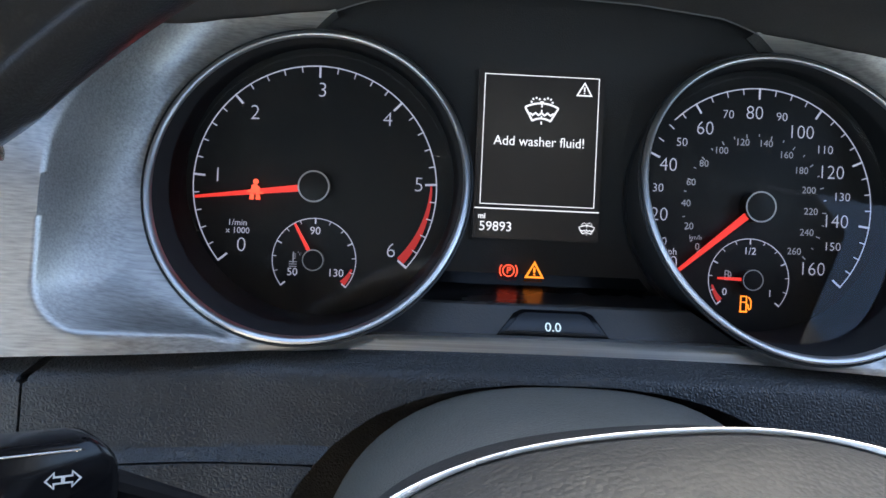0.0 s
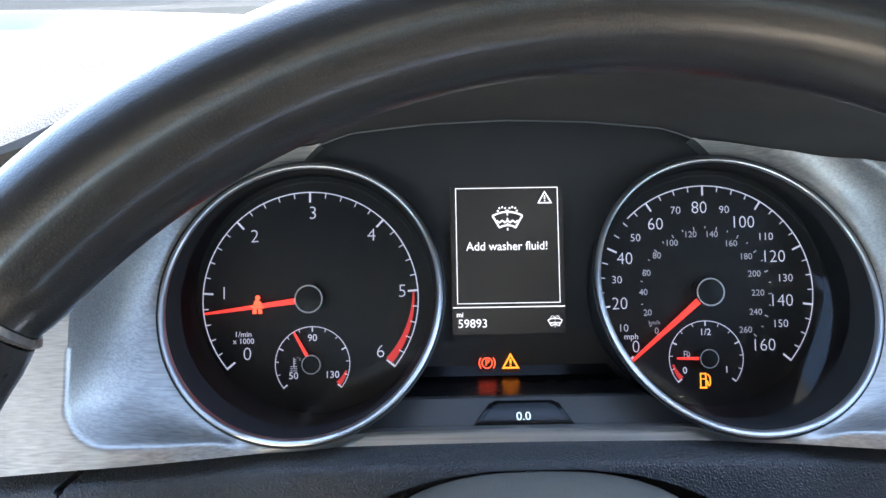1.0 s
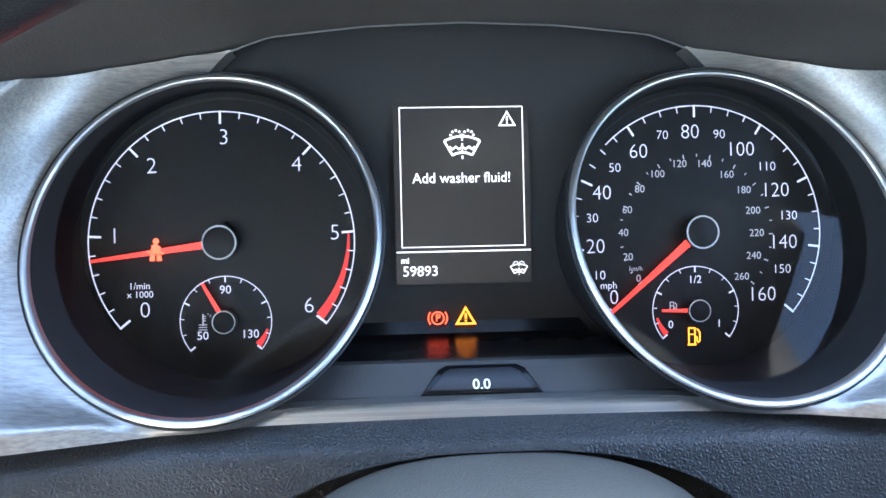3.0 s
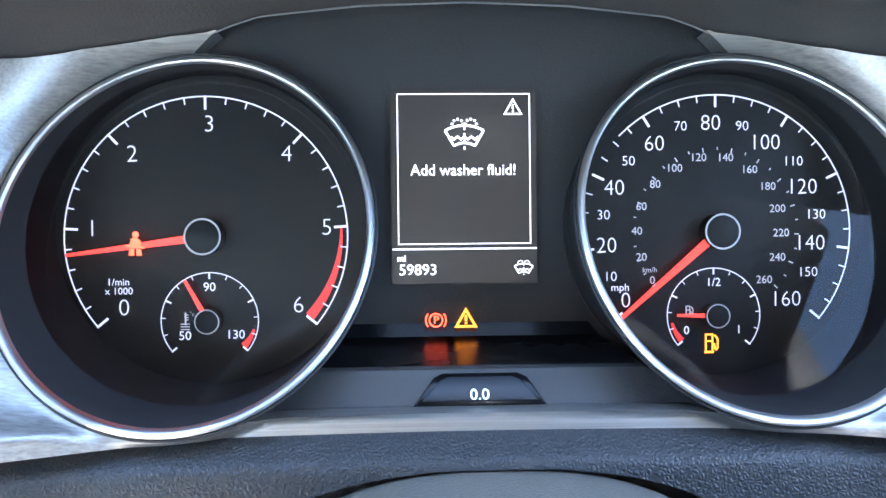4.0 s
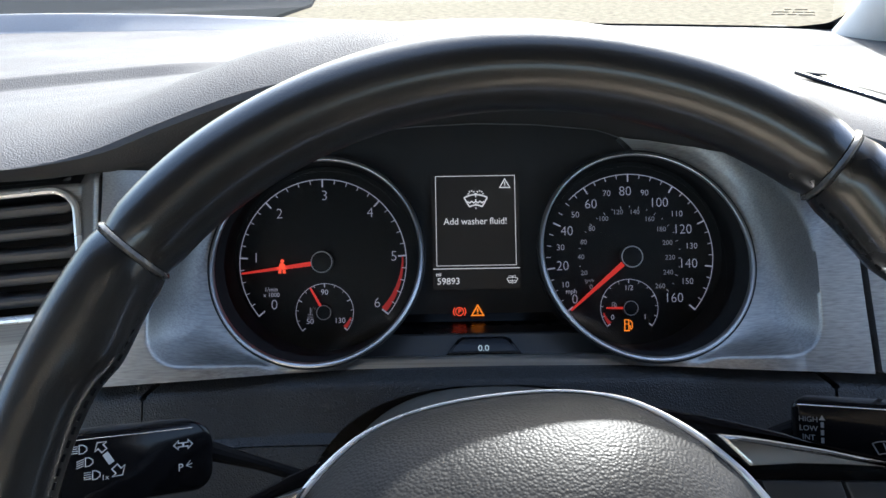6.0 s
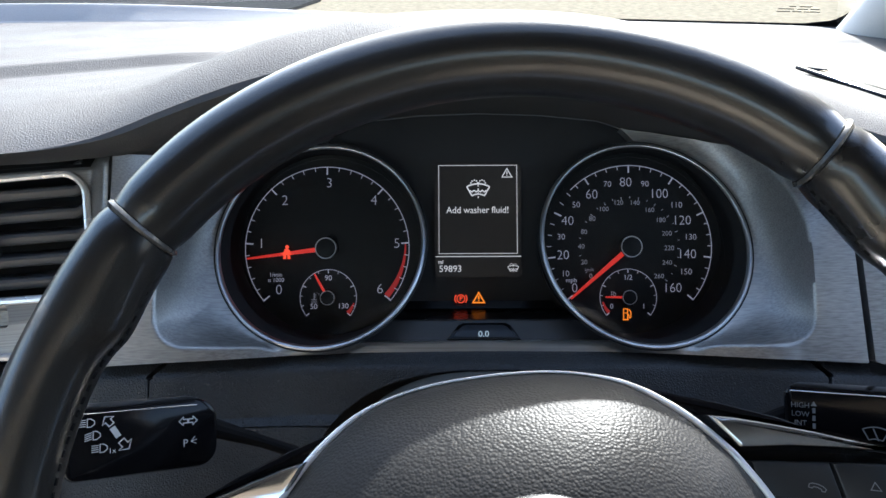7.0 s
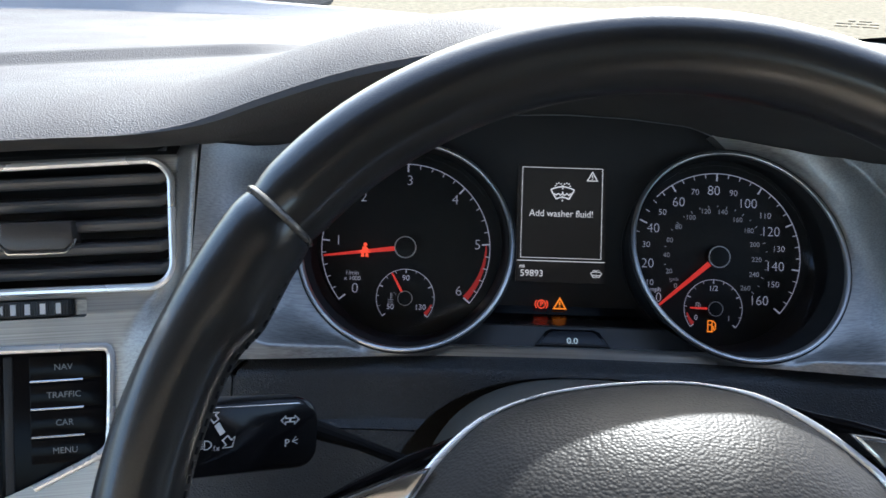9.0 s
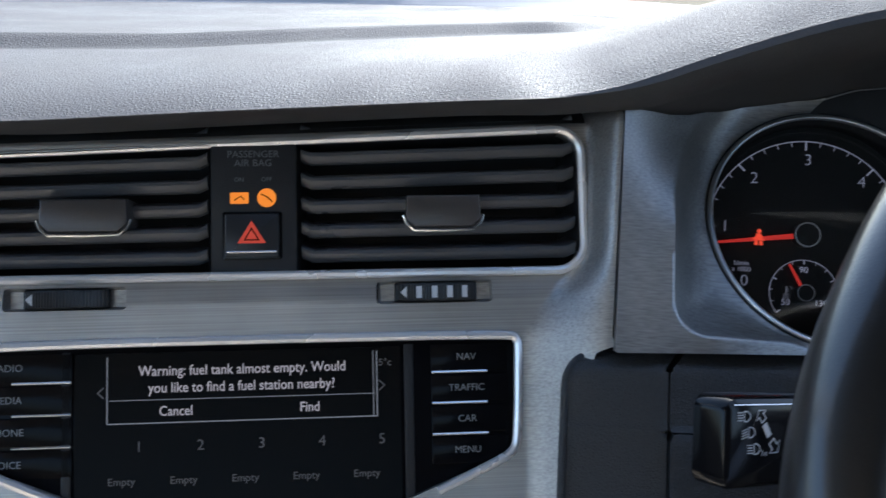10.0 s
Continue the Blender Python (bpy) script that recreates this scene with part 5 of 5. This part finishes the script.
part("lettering", text("ON", CONSOLE, -0.1457, -0.0160, 0.0026, -0.0012), PRINT_DIM, haz)
part("lettering", text("OFF", CONSOLE, -0.1342, -0.0160, 0.0026, -0.0012), PRINT_DIM, haz)


def thumbwheel(s0, s1, label, marks):
    c = (s0 + s1) / 2
    ob = thing("vent_thumbwheel", CONSOLE @ Vector((c, -0.0695, -0.005)), label, "thumbwheel", group="vent thumbwheels")
    p0, p1 = c - 0.0247, c + 0.0247
    bm = bmesh.new()
    pts = rounded(p0, -0.0699, p1, -0.0604, 0.0014)
    loft(bm, [[CONSOLE @ Vector((x, y, n)) for x, y in q] for q, n in ((pts, -0.0008), (offset(pts, 0.0012), -0.005))], closed=True)
    bm.faces.new([bm.verts.new(CONSOLE @ Vector((x, y, -0.005))) for x, y in offset(pts, 0.0012)])
    bmesh.ops.recalc_face_normals(bm, faces=bm.faces)
    part("pocket", bm, BRUSHED, ob, "silver pocket round the wheel")
    bm = bmesh.new()
    rows = []
    for i in range(57):
        t = -1 + 2 * i / 56
        x = c + (s1 - s0) / 2 * t
        n = -0.006 + 0.010 * math.sqrt(max(0, 1 - (t * 0.93) ** 2)) + (0.00035 if i % 2 else -0.0001)
        rows.append([CONSOLE @ Vector((x, y, nn)) for y, nn in ((-0.0690, -0.006), (-0.0687, n - 0.0006), (-0.0680, n), (-0.0622, n), (-0.0614, n - 0.0006), (-0.0611, -0.006))])
    loft(bm, rows)
    bmesh.ops.recalc_face_normals(bm, faces=bm.faces)
    wh = part("wheel", bm, RIBBED, ob, "ribbed black thumbwheel")
    for t in marks:
        x = c + (s1 - s0) / 2 * t
        n = -0.006 + 0.010 * math.sqrt(1 - (t * 0.93) ** 2) + 0.0006
        part("flow_mark", patch(bmesh.new(), CONSOLE, [(x - 0.0012, -0.0676), (x + 0.0012, -0.0676), (x + 0.0012, -0.0626), (x - 0.0012, -0.0626)], n), PRINT, wh, "white flow mark")
    x = c - (s1 - s0) / 2 * 0.78
    part("flow_arrow", patch(bmesh.new(), CONSOLE, [(x - 0.0016, -0.0651), (x + 0.0012, -0.0676), (x + 0.0012, -0.0626)], 0.0016), PRINT, wh, "white arrow mark")


thumbwheel(-0.0808, -0.0457, "ribbed black vent thumbwheel with white marks", (-0.42, -0.05, 0.32, 0.68))
thumbwheel(-0.2338, -0.1990, "ribbed black vent thumbwheel in a silver pocket", ())

# infotainment unit
unit = thing("infotainment_unit", CONSOLE @ Vector((-0.14, -0.17, -0.01)), "gloss black infotainment unit showing a fuel warning", "infotainment unit")
outl = [(-0.2175 + 0.0, -0.170), (-0.0625, -0.170), (-0.0626, -0.1470), (-0.0345, -0.1345), (-0.0315, -0.1310), (-0.0300, -0.0880), (-0.0330, -0.0845), (-0.247, -0.0845), (-0.2500, -0.0880), (-0.2485, -0.1310), (-0.2455, -0.1345), (-0.2174, -0.1470)]
part("front", prism(bmesh.new(), CONSOLE, outl, -0.02, -0.0030, 0.0004), DULL_GLOSS, unit, "gloss black front")
frame_pts = [(-0.0640, -0.1482), (-0.0600, -0.1464), (-0.0370, -0.1362), (-0.0322, -0.1330), (-0.0300, -0.1285), (-0.0286, -0.0900), (-0.0290, -0.0860), (-0.0322, -0.0834), (-0.2478, -0.0834), (-0.2510, -0.0860), (-0.2514, -0.0900), (-0.2500, -0.1285), (-0.2478, -0.1330), (-0.2430, -0.1362), (-0.2200, -0.1464), (-0.2160, -0.1482)]
for _ in range(3):
    frame_pts = [frame_pts[0]] + [((1 - f) * a[0] + f * b[0], (1 - f) * a[1] + f * b[1]) for a, b in zip(frame_pts, frame_pts[1:]) for f in (0.25, 0.75)] + [frame_pts[-1]]
part("surround", outline_tube(frame_pts, 0.0010, 0.0019, closed=False), TRIMLINE, unit, "chrome surround")
scr = part("screen", prism(bmesh.new(), CONSOLE, rounded(-0.2130, -0.1690, -0.0790, -0.0880, 0.0008), -0.0036, -0.0026), SCREEN_BACK, unit, "dark lit touch screen")
part("screen_edge", prism(bmesh.new(), CONSOLE, rounded(-0.0775, -0.1690, -0.0735, -0.0870, 0.0006), -0.004, -0.0022, 0.0005), MATTE, unit)
part("screen_edge", prism(bmesh.new(), CONSOLE, rounded(-0.2185, -0.1690, -0.2145, -0.0870, 0.0006), -0.004, -0.0022, 0.0005), MATTE, unit)
ns = -0.0022
bm = bmesh.new()
ribbon(bm, CONSOLE, [(-0.2000, -0.1168), (-0.0890, -0.1168), (-0.0890, -0.0895)], 0.00045, ns)
ribbon(bm, CONSOLE, [(-0.0905, -0.1168), (-0.0905, -0.0895)], 0.0003, ns)
ribbon(bm, CONSOLE, [(-0.2000, -0.1168), (-0.2000, -0.0895)], 0.00045, ns)
ribbon(bm, CONSOLE, [(-0.1992, -0.1073), (-0.0898, -0.1073)], 0.0003, ns)
part("dialog_frame", bm, SCREEN_LINE, scr, "thin dialog frame")
for s, x, y, size in (("Warning: fuel tank almost empty. Would", -0.1447, -0.0956, 0.0060), ("you like to find a fuel station nearby?", -0.1450, -0.1026, 0.0060), ("Cancel", -0.1722, -0.1122, 0.0058), ("Find", -0.1172, -0.1122, 0.0058)):
    part("screen_text", text(s, CONSOLE, x, y, size, ns, 0.86, bold=0.00004), SCREEN_TEXT, scr)
for i in range(5):
    part("screen_text", text(str(i + 1), CONSOLE, -0.1872 + 0.0250 * i, -0.1265, 0.0062, ns), SCREEN_DIM, scr)
    part("screen_text", text("Empty", CONSOLE, -0.1942 + 0.0251 * i, -0.1405, 0.0044, ns), SCREEN_DIM, scr)
for x, w in ((-0.0882, 0.0024), (-0.2014, -0.0024)):
    part("scroll_arrow", ribbon(bmesh.new(), CONSOLE, [(x, -0.1018), (x + w, -0.1040), (x, -0.1062)], 0.0005, ns), SCREEN_DIM, scr)
part("screen_text", text("5°c", CONSOLE, -0.0855, -0.0945, 0.0042, ns), SCREEN_DIM, scr)
for side, names in ((1, ("NAV", "TRAFFIC", "CAR", "MENU")), (-1, ("RADIO", "MEDIA", "PHONE", "VOICE"))):
    cx = -0.14 + side * 0.0893
    for i, s in enumerate(names):
        y = -0.0930 - 0.01305 * i
        x0, x1 = (cx - 0.0155, cx + 0.0175) if side > 0 else (cx - 0.0175, cx + 0.0155)
        b = part("key", prism(bmesh.new(), CONSOLE, rounded(x0, y - 0.0058, x1, y + 0.0058, 0.0006), -0.004, -0.0022, 0.0005), DULL_GLOSS, unit, "gloss black key")
        part("lettering", text(s, CONSOLE, cx - (0.0002 if side > 0 else 0.0105), y, 0.0041, -0.0019), PRINT_SOFT, b)
        if i < 3:
            l0, l1 = (cx - 0.0150, cx + 0.0085) if side > 0 else (cx - 0.0085, cx + 0.0150)
            part("key_line", tube(bmesh.new(), [CONSOLE @ Vector((l0, y - 0.0062, -0.0020)), CONSOLE @ Vector((l1, y - 0.0062, -0.0020))], 0.00055, 6), CHROME, unit, "silver line under the key")

# demister outlet on the dashboard top
slot = thing("demister_outlet", (0.214, 0.015, 0.100), "narrow black demister outlet in the dashboard top", "air outlet")


def on_dash(a, b, lift):
    """A point on the dashboard top: a along the outlet, b across it."""
    x, y = 0.214 + 0.316 * a + 0.949 * b, 0.046 - 0.949 * a + 0.316 * b
    return dash_point(x, y - lip_at(x)[1], lift)


def outlet_strip(a0, a1, b0, b1, lift, k=14):
    return loft(bmesh.new(), [[on_dash(a0 + (a1 - a0) * i / k, b, lift) for b in (b0, b1)] for i in range(k + 1)])


edge = [(a, b) for a, b in rounded(0, -0.0150, 0.1, 0.0090, 0.0030, 3)]
part("outlet_frame", tube(bmesh.new(), [on_dash(a, b, 0.0030) for a, b in edge], 0.0015, 8, True), GLOSS, slot, "gloss black frame")
part("outlet_slot", outlet_strip(0.004, 0.099, -0.0135, 0.0078, 0.0024), MATTE, slot, "dark slot")
part("fin", outlet_strip(0.010, 0.098, -0.0050, 0.0, 0.0040), KNOB, slot, "grey lengthwise fin")
